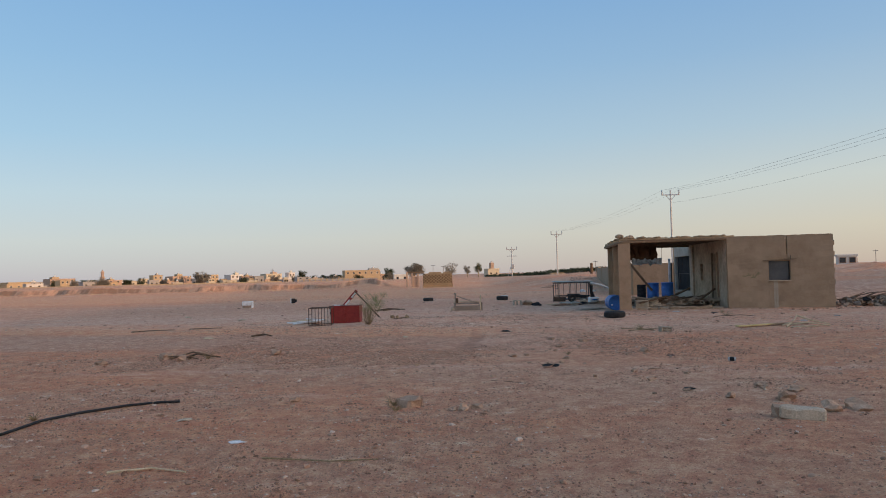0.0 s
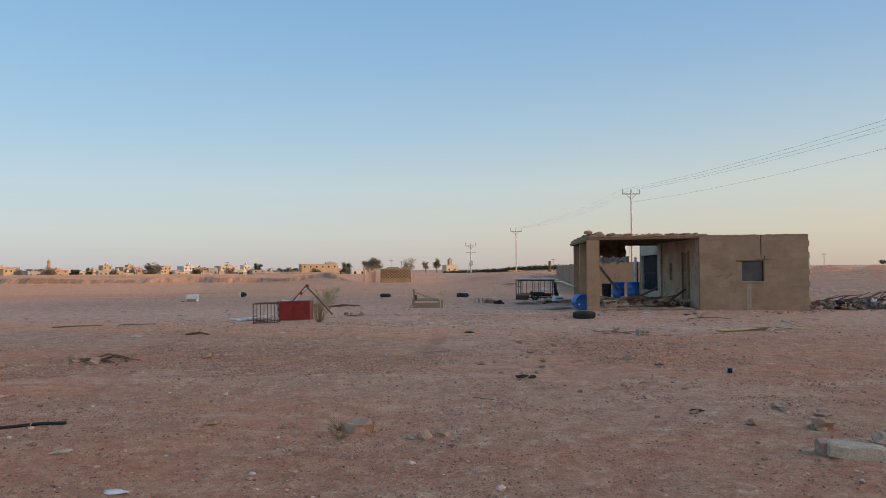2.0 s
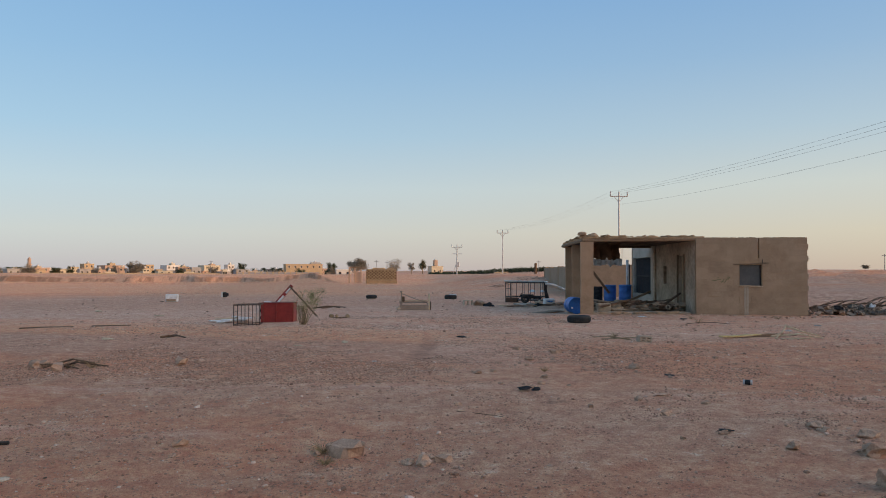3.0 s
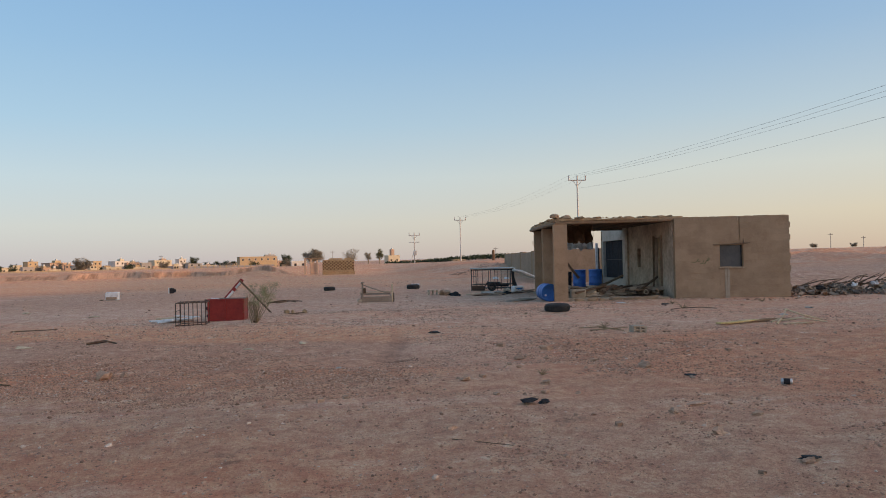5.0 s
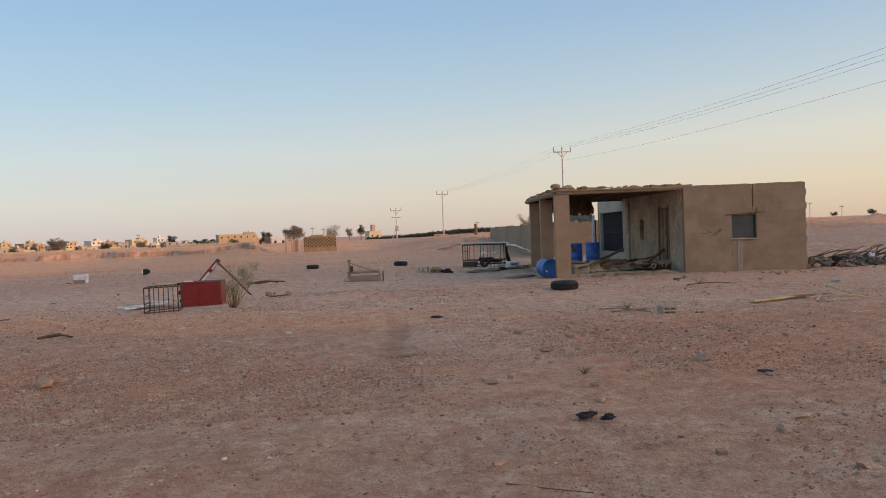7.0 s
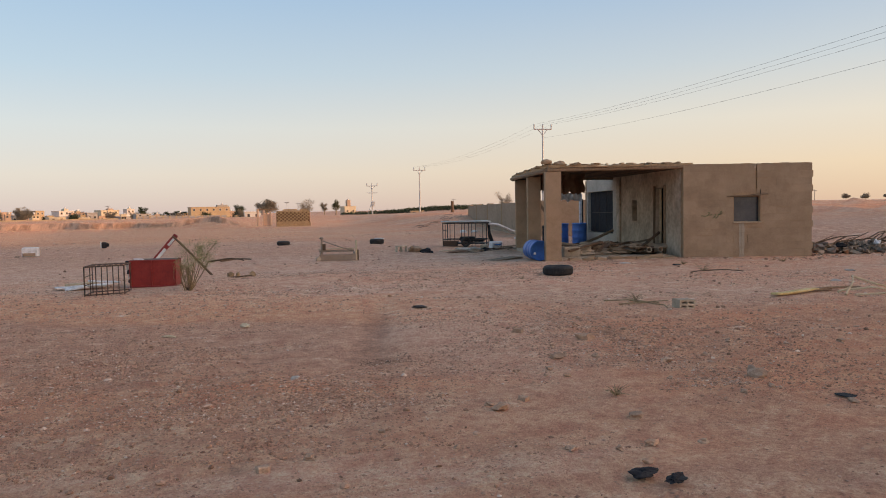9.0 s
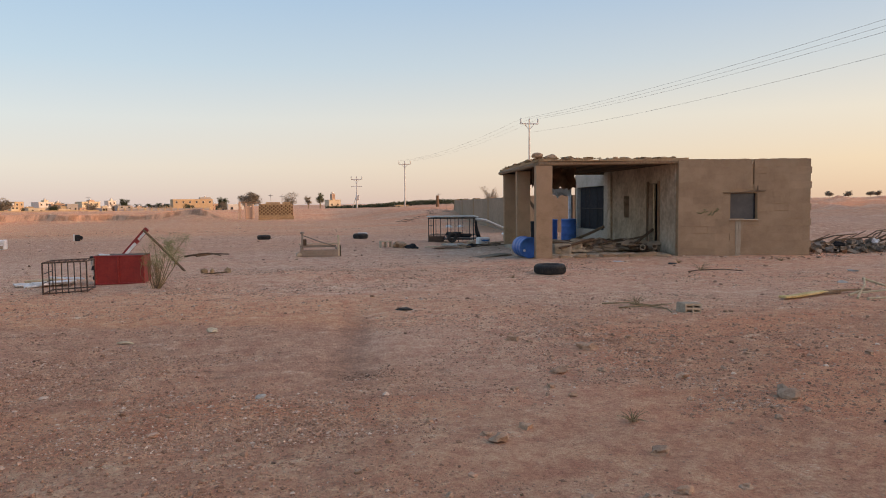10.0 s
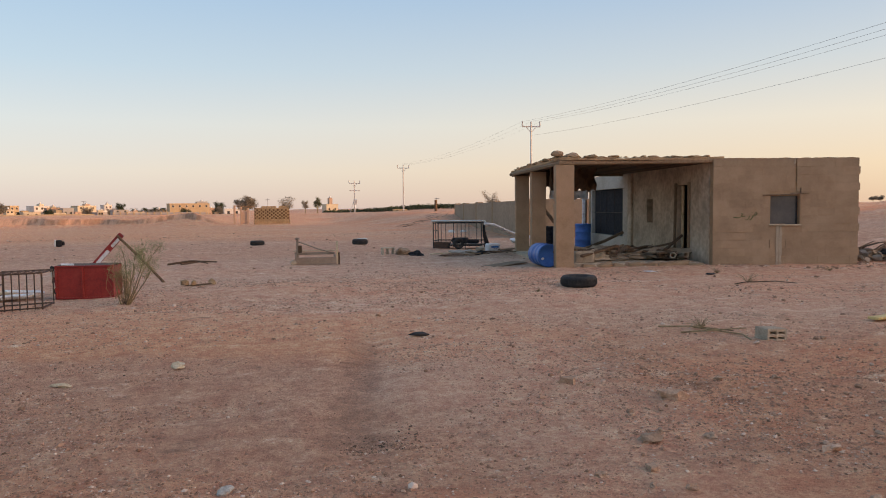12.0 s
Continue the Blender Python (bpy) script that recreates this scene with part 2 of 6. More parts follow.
concrete_mat = surface("concrete", [(0.330, 0.250, 0.180), (0.448, 0.345, 0.254), (0.543, 0.420, 0.312)], 6, 0.95, bump=0.5, spread=0.2, spec=0.15)
earth_roof_mat = surface("mud_and_rubble", [(0.236, 0.140, 0.082), (0.354, 0.220, 0.127), (0.448, 0.290, 0.172)], 4, 0.97, bump=0.7, spread=0.2, spec=0.1)
wood_mat = surface("weathered_wood", [(0.176, 0.100, 0.060), (0.264, 0.165, 0.102), (0.341, 0.235, 0.153)], 5, 0.85, bump=0.4, spread=0.25, stretch=(6, 6, 1))
dark_wood_mat = surface("dark_wood", [(0.077, 0.040, 0.025), (0.143, 0.080, 0.047), (0.198, 0.120, 0.072)], 5, 0.85, bump=0.4, spread=0.3, stretch=(6, 6, 1))
pale_wood_mat = surface("pale_wood", [(0.440, 0.300, 0.178), (0.572, 0.420, 0.272), (0.638, 0.500, 0.348)], 6, 0.85, bump=0.3, spread=0.15)
yellow_wood_mat = surface("yellow_board", [(0.42, 0.27, 0.10), (0.60, 0.42, 0.18), (0.66, 0.49, 0.27)], 6, 0.8, bump=0.3)
rust_mat = surface("rusty_steel", [(0.06, 0.04, 0.035), (0.11, 0.065, 0.045), (0.17, 0.085, 0.05)], 14, 0.75, 0.35, 0.35)
black_steel_mat = surface("black_steel", [(0.025, 0.024, 0.026), (0.05, 0.043, 0.04), (0.09, 0.06, 0.045)], 9, 0.6, 0.4, 0.25)
red_paint_mat = surface("red_paint", [(0.22, 0.018, 0.015), (0.30, 0.024, 0.018), (0.34, 0.036, 0.027)], 5, 0.5, bump=0.12, spec=0.4)
white_paint_mat = surface("chipped_white_paint", [(0.42, 0.38, 0.35), (0.66, 0.64, 0.62), (0.74, 0.73, 0.72)], 7, 0.6, bump=0.2, spread=0.08)
blue_plastic_mat = surface("blue_plastic", [(0.012, 0.10, 0.32), (0.018, 0.15, 0.44), (0.03, 0.19, 0.50)], 3.5, 0.45, bump=0.08, spread=0.12, spec=0.45)
rubber_mat = surface("tyre_rubber", [(0.016, 0.016, 0.017), (0.03, 0.029, 0.028), (0.055, 0.048, 0.042)], 8, 0.8, bump=0.25)
black_cloth_mat = surface("black_cloth", [(0.012, 0.012, 0.014), (0.028, 0.027, 0.029), (0.05, 0.046, 0.044)], 10, 0.9, bump=0.4, spec=0.15)
brown_cloth_mat = surface("brown_matting", [(0.150, 0.084, 0.054), (0.255, 0.140, 0.092), (0.360, 0.210, 0.135)], 8, 0.95, bump=0.7, spec=0.1, stretch=(8, 8, 1))
pale_cloth_mat = surface("pale_cloth", [(0.36, 0.31, 0.26), (0.48, 0.43, 0.37)], 8, 0.95, bump=0.5, spec=0.1)
roof_sheet_mat = surface("pale_green_sheet", [(0.42, 0.50, 0.50), (0.55, 0.63, 0.63), (0.60, 0.66, 0.66)], 3, 0.45, 0.2, 0.15)
pvc_mat = surface("white_pvc", [(0.52, 0.50, 0.47), (0.68, 0.67, 0.65), (0.72, 0.71, 0.69)], 5, 0.5, bump=0.1, spread=0.1)
zinc_mat = surface("galvanised_steel", [(0.36, 0.36, 0.36), (0.48, 0.48, 0.48), (0.52, 0.52, 0.51)], 4, 0.5, 0.5, 0.1)
wire_mat = surface("wire", [(0.16, 0.16, 0.17), (0.2, 0.2, 0.21)], 3, 0.6, 0.4, 0.0)
twig_mat = surface("dry_twigs", [(0.187, 0.120, 0.064), (0.297, 0.200, 0.106), (0.374, 0.270, 0.153)], 20, 0.9, bump=0.2)
leaf_mat = surface("dusty_leaves", [(0.07, 0.075, 0.04), (0.11, 0.115, 0.06), (0.16, 0.15, 0.09)], 12, 0.8, bump=0.0)
sage_mat = surface("sage_leaves", [(0.202, 0.206, 0.085), (0.278, 0.272, 0.120), (0.354, 0.326, 0.160)], 12, 0.8, bump=0.0)
dark_leaf_mat = surface("dark_leaves", [(0.025, 0.035, 0.018), (0.045, 0.06, 0.03), (0.07, 0.08, 0.045)], 0.6, 0.85, bump=0.0)
dead_crown_mat = surface("grey_brown_twigs", [(0.15, 0.125, 0.095), (0.22, 0.185, 0.14), (0.28, 0.235, 0.18)], 0.8, 0.9, bump=0.0)
green_ink_mat = surface("green_paint", [(0.06, 0.12, 0.04), (0.12, 0.17, 0.07)], 12, 0.8, bump=0.1)
screen_mat = surface("dusty_grey_sheet", [(0.045, 0.047, 0.053), (0.065, 0.066, 0.072), (0.09, 0.09, 0.09)], 2.2, 0.3, 0.1, 0.08, spec=0.5)
# the darkness of the unlit room is put into this plaster colour
dark_room_mat = surface("dark_room_plaster", [(0.10, 0.085, 0.07), (0.16, 0.135, 0.11)], 2, 0.95, bump=0.3)
villa_mats = [surface(nm, [tuple(v * 0.86 for v in c), c], 0.35, 0.9, bump=0.0) for nm, c in (
    ("tan_render", (0.52, 0.37, 0.23)), ("white_render", (0.66, 0.62, 0.57)), ("pink_render", (0.50, 0.33, 0.24)), ("grey_render", (0.40, 0.36, 0.33)),
    ("cream_render", (0.62, 0.52, 0.38)))]
pane_mat = surface("dark_pane", [(0.02, 0.025, 0.03), (0.04, 0.045, 0.05)], 2, 0.2, bump=0.0, spec=0.5)
yellow_block_mat = surface("yellow_sand_block", [(0.25, 0.17, 0.10), (0.32, 0.225, 0.135), (0.36, 0.26, 0.165)], 2, 0.95, bump=0.3, spread=0.12)
rope_mat = surface("black_hose", [(0.014, 0.014, 0.015), (0.03, 0.029, 0.028)], 8, 0.6, bump=0.1)


# ---- small builders ----
def mesh_of(bm, name, material, smooth=False):
    me = bpy.data.meshes.new(name)
    bm.normal_update()
    bm.to_mesh(me)
    bm.free()
    for mt in material if isinstance(material, (list, tuple)) else [material]:
        me.materials.append(mt)
    if smooth:
        for f in me.polygons:
            f.use_smooth = True
    return me


def part(name, bm, material, parent=None, label="", smooth=False, at=None):
    """One mesh object, under a thing or a part, or at top level."""
    ob = new(name, mesh_of(bm, name, material, smooth))
    if parent is not None:
        ob.parent = parent
    if at is not None:
        ob.matrix_basis = at
    return tagged(ob, label) if label else ob


def thing(name, label, category, at=None, group="", kind=""):
    ob = new(name)
    ob.empty_display_size = 0.2
    if at is not None:
        ob.matrix_basis = at
    return tagged(ob, label, category, group, kind)


def solid(name, bm, material, label, category, at=None, group="", kind="", smooth=False):
    ob = part(name, bm, material, None, "", smooth, at)
    return tagged(ob, label, category, group, kind)


def add_box(bm, size, m=None, bevel=0.0, centre=(0, 0, 0)):
    """A box of that size about centre, moved by m."""
    made = bmesh.ops.create_cube(bm, size=1.0)["verts"]
    for v in made:
        v.co = Vector((v.co.x * size[0] + centre[0], v.co.y * size[1] + centre[1], v.co.z * size[2] + centre[2]))
    if bevel:
        edges = list({e for v in made for e in v.link_edges})
        res = bmesh.ops.bevel(bm, geom=edges, offset=bevel, segments=1, affect="EDGES", profile=0.6)
        made = list({v for f in res["faces"] for v in f.verts} | {v for v in made if v.is_valid})
    if m is not None:
        bmesh.ops.transform(bm, matrix=m, verts=made)
    return made


def box(size, bevel=0.0, centre=(0, 0, 0), m=None):
    bm = bmesh.new()
    add_box(bm, size, m, bevel, centre)
    return bm


def add_tube(bm, points, radius, sides=8, end=None, caps=True):
    """A tube along points; end: the radius at its far end."""
    pts = [Vector(p) for p in points]
    end = radius if end is None else end
    rings = []
    up = Vector((0.13, 0.31, 0.94))
    for i, p in enumerate(pts):
        d = (pts[min(i + 1, len(pts) - 1)] - pts[max(i - 1, 0)]).normalized()
        s = d.cross(up)
        if s.length < 0.05:
            s = d.cross(Vector((1, 0, 0)))
        s.normalize()
        t = d.cross(s)
        r = radius + (end - radius) * i / max(1, len(pts) - 1)
        rings.append([bm.verts.new(p + r * (math.cos(a) * s + math.sin(a) * t)) for a in (2 * math.pi * k / sides for k in range(sides))])
    for a, b in zip(rings, rings[1:]):
        for k in range(sides):
            bm.faces.new((a[k], a[(k + 1) % sides], b[(k + 1) % sides], b[k]))
    if caps:
        bm.faces.new(rings[0][::-1])
        bm.faces.new(rings[-1])


def tube(points, radius, sides=8, end=None):
    bm = bmesh.new()
    add_tube(bm, points, radius, sides, end)
    return bm


def add_lathe(bm, profile, sides=28, m=None):
    """A body turned round z from (radius, z) pairs."""
    rings = [[bm.verts.new((r * math.cos(2 * math.pi * k / sides), r * math.sin(2 * math.pi * k / sides), z)) for k in range(sides)] for r, z in profile]
    for a, b in zip(rings, rings[1:]):
        for k in range(sides):
            bm.faces.new((a[k], a[(k + 1) % sides], b[(k + 1) % sides], b[k]))
    if m is not None:
        bmesh.ops.transform(bm, matrix=m, verts=[v for ring in rings for v in ring])
    return rings


def rough_stone(size, seed, squash=(1, 1, 0.7), cuts=2, wild=0.28):
    """A broken stone: an icosphere pushed about by noise, its base flattened."""
    bm = bmesh.new()
    bmesh.ops.create_icosphere(bm, subdivisions=cuts, radius=0.5)
    off = Vector((seed * 3.7, seed * 1.9, seed * 0.7))
    for v in bm.verts:
        k = 1 + wild * 2 * noise.noise(v.co * 2.3 + off) + wild * noise.noise(v.co * 5.5 + off)
        v.co = Vector([c * k * s * size for c, s in zip(v.co, squash)])
        v.co.z = max(v.co.z, -0.22 * size * squash[2])
    return bm


def wall_cells(p, q, thick, z0, z1, openings, ragged=0.0, seed=1):
    """An upright wall from p to q (plan), its thickness to the left of that way, with openings (s0, s1, za, zb) cut through."""
    p, q = Vector(p), Vector(q)
    length = (q - p).length
    d = (q - p) / length
    nrm = Vector((-d.y, d.x))
    ss = sorted({0.0, length, *[v for o in openings for v in o[:2]]} | ({length * i / 24 for i in range(25)} if ragged else set()))
    zs = sorted({z0, z1, *[v for o in openings for v in o[2:]]})
    solid_cell = lambda i, k: 0 <= i < len(ss) - 1 and 0 <= k < len(zs) - 1 and not any(
        o[0] - 1e-6 <= ss[i] and ss[i + 1] <= o[1] + 1e-6 and o[2] - 1e-6 <= zs[k] and zs[k + 1] <= o[3] + 1e-6 for o in openings)
    bm = bmesh.new()
    cache = {}

    def vert(i, k, back):
        if (i, k, back) not in cache:
            z = zs[k] + (ragged * noise.noise(Vector((ss[i] * 1.7, seed, 0))) if ragged and k == len(zs) - 1 else 0)
            xy = p + d * ss[i] + nrm * (thick if back else 0)
            cache[(i, k, back)] = bm.verts.new((xy.x, xy.y, z))
        return cache[(i, k, back)]

    for i in range(len(ss) - 1):
        for k in range(len(zs) - 1):
            if not solid_cell(i, k):
                continue
            bm.faces.new((vert(i, k, 0), vert(i + 1, k, 0), vert(i + 1, k + 1, 0), vert(i, k + 1, 0)))
            bm.faces.new((vert(i, k + 1, 1), vert(i + 1, k + 1, 1), vert(i + 1, k, 1), vert(i, k, 1)))
            for (di, dk), (a, b) in (((-1, 0), ((i, k + 1), (i, k))), ((1, 0), ((i + 1, k), (i + 1, k + 1))), ((0, -1), ((i, k), (i + 1, k))), ((0, 1), ((i + 1, k + 1), (i, k + 1)))):
                if not solid_cell(i + di, k + dk):
                    bm.faces.new((vert(*a, 0), vert(*a, 1), vert(*b, 1), vert(*b, 0)))
    bmesh.ops.recalc_face_normals(bm, faces=bm.faces)
    return bm


# ---- ground ----
TABLE = np.random.RandomState(5).rand(256, 256)


def lattice(x, y):
    """Smooth value noise of -1 to 1 over the plane."""
    xi, yi = np.floor(x).astype(int), np.floor(y).astype(int)
    fx, fy = x - xi, y - yi
    fx, fy = fx * fx * (3 - 2 * fx), fy * fy * (3 - 2 * fy)
    g = lambda i, j: TABLE[(xi + i) % 256, (yi + j) % 256]
    return 2 * ((g(0, 0) * (1 - fx) + g(1, 0) * fx) * (1 - fy) + (g(0, 1) * (1 - fx) + g(1, 1) * fx) * fy) - 1


def step(a, b, v):
    t = np.clip((v - a) / (b - a), 0, 1)
    return t * t * (3 - 2 * t)


def height(x, y):
    """The ground's height: a trampled flat, a dug scarp beyond it, spoil heaps and a rise to the east."""
    x, y = np.asarray(x, float), np.asarray(y, float)
    near = np.exp(-((x - 1) ** 2 / 900 + (y - 15) ** 2 / 1200))
    z = 0.03 * lattice(x * 0.21 + 3, y * 0.24) * near + 0.022 * lattice(x * 0.9, y * 0.9 + 5) + 0.016 * lattice(x * 2.7 + 1, y * 2.7)
    crumbled = 0.35 + 0.65 * step(-0.25, 0.35, lattice(x * 0.42 + 6, y * 0.5 + 2) + 0.5 * lattice(x * 1.3, y * 1.3 + 8))
    z = z + (0.010 * lattice(x * 6.1, y * 6.1) + 0.009 * lattice(x * 11.3, y * 11.3) + 0.006 * lattice(x * 19.0, y * 19.0)) * near * crumbled
    # a shallow mound of gravel before the hut and the fill against its foot
    z = z + 0.10 * np.exp(-(((x - 1.5) / 3.2) ** 2 + ((y - 24.0) / 1.6) ** 2)) + 0.07 * np.exp(-(((x - 10.5) / 4.2) ** 2 + ((y - 26.9) / 1.0) ** 2))
    # a worn wheel track that crosses the flat
    z = z - 0.035 * np.exp(-((x - 0.62 - 0.12 * (y - 16.6)) / 0.22) ** 2) * step(14.5, 15.6, y) * (1 - step(19.5, 21.5, y))
    # scarp
    left = 1 - step(-9, -3, x)
    edge = 82 + 2.6 * lattice(x * 0.07, y * 0 + 2.5) + 1.2 * lattice(x * 0.31, y * 0 + 7.5)
    gully = 0.9 * lattice(x * 0.55, y * 0 + 11.5) + 0.5 * lattice(x * 1.3, y * 0 + 13.5)
    scarp = (0.80 + 0.16 * lattice(x * 0.13, y * 0.1) + 0.08 * lattice(x * 0.6, y * 0.6)) * (0.72 * step(-0.5, 0.6, y - edge - gully) + 0.28 * step(-3.0, 0.2, y - edge - gully))
    slope = (0.9 + 0.15 * lattice(x * 0.2, y * 0.2)) * step(86 - 26 * step(4, 15, x), 106 - 16 * step(4, 15, x), y + 4 * lattice(x * 0.1, y * 0 + 3.3)) * (1 + 0.35 * np.exp(-((x - 16) / 9) ** 2) * np.exp(-((y - 92) / 12) ** 2))
    z = z + left * scarp + (1 - left) * slope
    z = z + 0.5 * np.exp(-(((x + 8.5) / 2.6) ** 2 + ((y - 84) / 4.0) ** 2))
    # it falls away gently to the town
    far = step(110, 420, y) * (1 - step(30, 90, x))
    z = z - 3.0 * far
    # heaps and the rise beyond the hut
    d = np.hypot(x, y)
    right = step(0.40, 0.56, x / np.maximum(y, 1.0)) * step(20, 34, y)
    heaps = np.clip(lattice(x * 0.16 + 8, y * 0.2), 0, 1) * 0.6 * step(48, 70, d) * (1 - step(120, 170, d)) + 0.35 * lattice(x * 0.45, y * 0.5) * step(55, 75, d) * (1 - step(110, 150, d))
    z = z + right * (heaps + 1.15 * step(50, 230, d)) + 0.15 * right * lattice(x * 1.1, y * 1.1) * step(45, 70, d) * (1 - step(90, 140, d))
    z = z + 0.55 * step(15.5, 18.0, x - 0.12 * (y - 27)) * step(33, 38, y + 1.5 * lattice(x * 0.3, y * 0.1)) * (1 - step(60, 80, y))
    # an unseen ridge, added to keep the low sun off the near ground
    z = z + 13.5 * np.exp(-((x - 72 - 3 * lattice(y * 0.03, x * 0)) / 11.5) ** 2) * (1 - step(46, 70, y)) * step(-190, -90, y)
    return z


def h(x, y):
    return float(height(x, y))


def spaced(lo, hi, stepsize, reach, grow):
    mid = list(np.arange(lo, hi + 1e-6, stepsize))
    a, b, s = [], [], stepsize
    v = mid[-1]
    while v < reach:
        s *= grow
        v += s
        b.append(v)
    s, v = stepsize, mid[0]
    while v > -reach:
        s *= grow
        v -= s
        a.append(v)
    return np.array(a[::-1] + mid + b)


def build_ground():
    xs, ys = spaced(-8.0, 9.0, 0.065, 4200, 1.05), spaced(3.5, 26.0, 0.065, 4200, 1.04)
    xs = np.sort(np.concatenate([xs, np.arange(-75, -10.5, 0.55)]))
    ys = np.sort(np.concatenate([ys, np.arange(76, 90, 0.33)]))
    gx, gy = np.meshgrid(xs, ys)
    co = np.stack([gx, gy, height(gx, gy)], -1).reshape(-1, 3)
    nx, ny = len(xs), len(ys)
    a = (np.arange(ny - 1)[:, None] * nx + np.arange(nx - 1)[None]).reshape(-1)
    faces = np.stack([a, a + 1, a + nx + 1, a + nx], -1)
    me = bpy.data.meshes.new("ground")
    me.vertices.add(len(co))
    me.vertices.foreach_set("co", co.reshape(-1))
    me.loops.add(faces.size)
    me.loops.foreach_set("vertex_index", faces.reshape(-1).astype(np.int32))
    me.polygons.add(len(faces))
    me.polygons.foreach_set("loop_start", np.arange(0, faces.size, 4, dtype=np.int32))
    me.polygons.foreach_set("use_smooth", np.ones(len(faces), dtype=bool))
    me.update(calc_edges=True)
    me.materials.append(soil)
    tagged(new("ground", me), "reddish desert ground with gravel and grey crust", "ground", kind="structure")


build_ground()


def build_gravel(name, count, region, lo, hi, seed, material, label, fine=False):
    """Loose stones, too many to count, joined in one mesh."""
    rs = np.random.RandomState(seed)
    g = (1 + 5 ** 0.5) / 2
    ico = np.array([(-1, g, 0), (1, g, 0), (-1, -g, 0), (1, -g, 0), (0, -1, g), (0, 1, g), (0, -1, -g), (0, 1, -g), (g, 0, -1), (g, 0, 1), (-g, 0, -1), (-g, 0, 1)]) / 1.9
    tri = np.array([(0, 11, 5), (0, 5, 1), (0, 1, 7), (0, 7, 10), (0, 10, 11), (1, 5, 9), (5, 11, 4), (11, 10, 2), (10, 7, 6), (7, 1, 8),
                    (3, 9, 4), (3, 4, 2), (3, 2, 6), (3, 6, 8), (3, 8, 9), (4, 9, 5), (2, 4, 11), (6, 2, 10), (8, 6, 7), (9, 8, 1)])
    if fine:
        ico = np.array([(1, 0, 0), (0, 1, 0), (-1, 0, 0), (0, -1, 0), (0.1, 0.1, 0.9), (-0.1, 0, -0.8)])
        tri = np.array([(0, 1, 4), (1, 2, 4), (2, 3, 4), (3, 0, 4), (1, 0, 5), (2, 1, 5), (3, 2, 5), (0, 3, 5)])
    corners = len(ico)
    x = rs.uniform(region[0], region[1], count * 3)
    y = region[2] + (region[3] - region[2]) * rs.rand(count * 3) ** 1.35
    keep = (lattice(x * 0.5 + 11, y * 0.5) + 0.6 * lattice(x * 1.7, y * 1.7 + 4) + rs.uniform(-0.9, 0.9, len(x))) > 0.15
    x, y = x[keep][:count], y[keep][:count]
    n = len(x)
    s = lo * (hi / lo) ** (rs.rand(n) ** 3.4)
    sc = np.stack([s * rs.uniform(0.7, 1.3, n), s * rs.uniform(0.7, 1.3, n), s * rs.uniform(0.4, 0.8, n)], -1) * 0.5
    t = rs.uniform(0, 6.28, n)
    v = ico[None] * (1 + rs.uniform(-0.28, 0.28, (n, corners, 1))) * sc[:, None]
    c, si = np.cos(t)[:, None], np.sin(t)[:, None]
    v = np.stack([v[..., 0] * c - v[..., 1] * si + x[:, None], v[..., 0] * si + v[..., 1] * c + y[:, None], v[..., 2] + (height(x, y) + sc[:, 2] * 0.35)[:, None]], -1)
    f = tri[None] + corners * np.arange(n)[:, None, None]
    me = bpy.data.meshes.new(name)
    me.from_pydata(v.reshape(-1, 3).tolist(), [], f.reshape(-1, 3).tolist())
    me.materials.append(material)
    tagged(new(name, me), label, "gravel", kind="stuff")


def gravel_material():
    m = gravel_mat.copy()
    m.name = "loose_stones"
    n, l = m.node_tree.nodes, m.node_tree.links
    p = n["Principled BSDF"]
    geo, r = n.new("ShaderNodeNewGeometry"), n.new("ShaderNodeValToRGB")
    e = r.color_ramp.elements
    e.new(0.35), e.new(0.8)
    for el, (pos, c) in zip(sorted(e, key=lambda q: q.position), ((0.0, (0.22, 0.115, 0.075)), (0.35, (0.42, 0.23, 0.15)), (0.8, (0.56, 0.34, 0.24)), (1.0, (0.76, 0.57, 0.45)))):
        el.position, el.color = pos, (*c, 1)
    l.new(geo.outputs["Random Per Island"], r.inputs[0])
    l.new(r.outputs[0], p.inputs["Base Color"])
    return m


loose = gravel_material()
build_gravel("gravel", 90000, (-9, 12, 4, 27), 0.010, 0.034, 3, loose, "loose gravel strewn over the red desert ground", True)
build_gravel("gravel", 30000, (-5, 3.5, 13.5, 18.6), 0.010, 0.034, 31, loose, "dense gravel on the grey crusted belt", True)
build_gravel("gravel", 9000, (-2.5, 5.5, 22, 28), 0.012, 0.045, 32, loose, "pale gravel on the low mound before the hut", True)
build_gravel("pebbles", 5000, (-8, 11, 4, 26), 0.024, 0.07, 33, loose, "larger stones and clods strewn over the ground")
clod_mat = surface("earth_clods", [(0.26, 0.13, 0.085), (0.38, 0.20, 0.13), (0.46, 0.255, 0.17)], 3, 0.95, bump=0.3, spec=0.1)
build_gravel("clods", 12000, (-6, 0.8, 12.5, 18.8), 0.012, 0.042, 41, clod_mat, "brown earth clods broken from the crust", True)
build_gravel("clods", 8000, (0.8, 5.5, 9.5, 17), 0.012, 0.042, 42, clod_mat, "brown earth clods broken from the crust", True)
build_gravel("clods", 6000, (-5, 5, 5, 10), 0.012, 0.042, 43, clod_mat, "brown earth clods broken from the crust", True)
build_gravel("wall_rubble", 900, (10.0, 14.6, 25.6, 27.0), 0.02, 0.10, 12, loose, "pale broken bits along the foot of the hut")
build_gravel("litter", 1600, (0.30, 0.85, 15.2, 18.6), 0.008, 0.03, 19, dark_wood_mat, "dark chips along the worn wheel track", True)
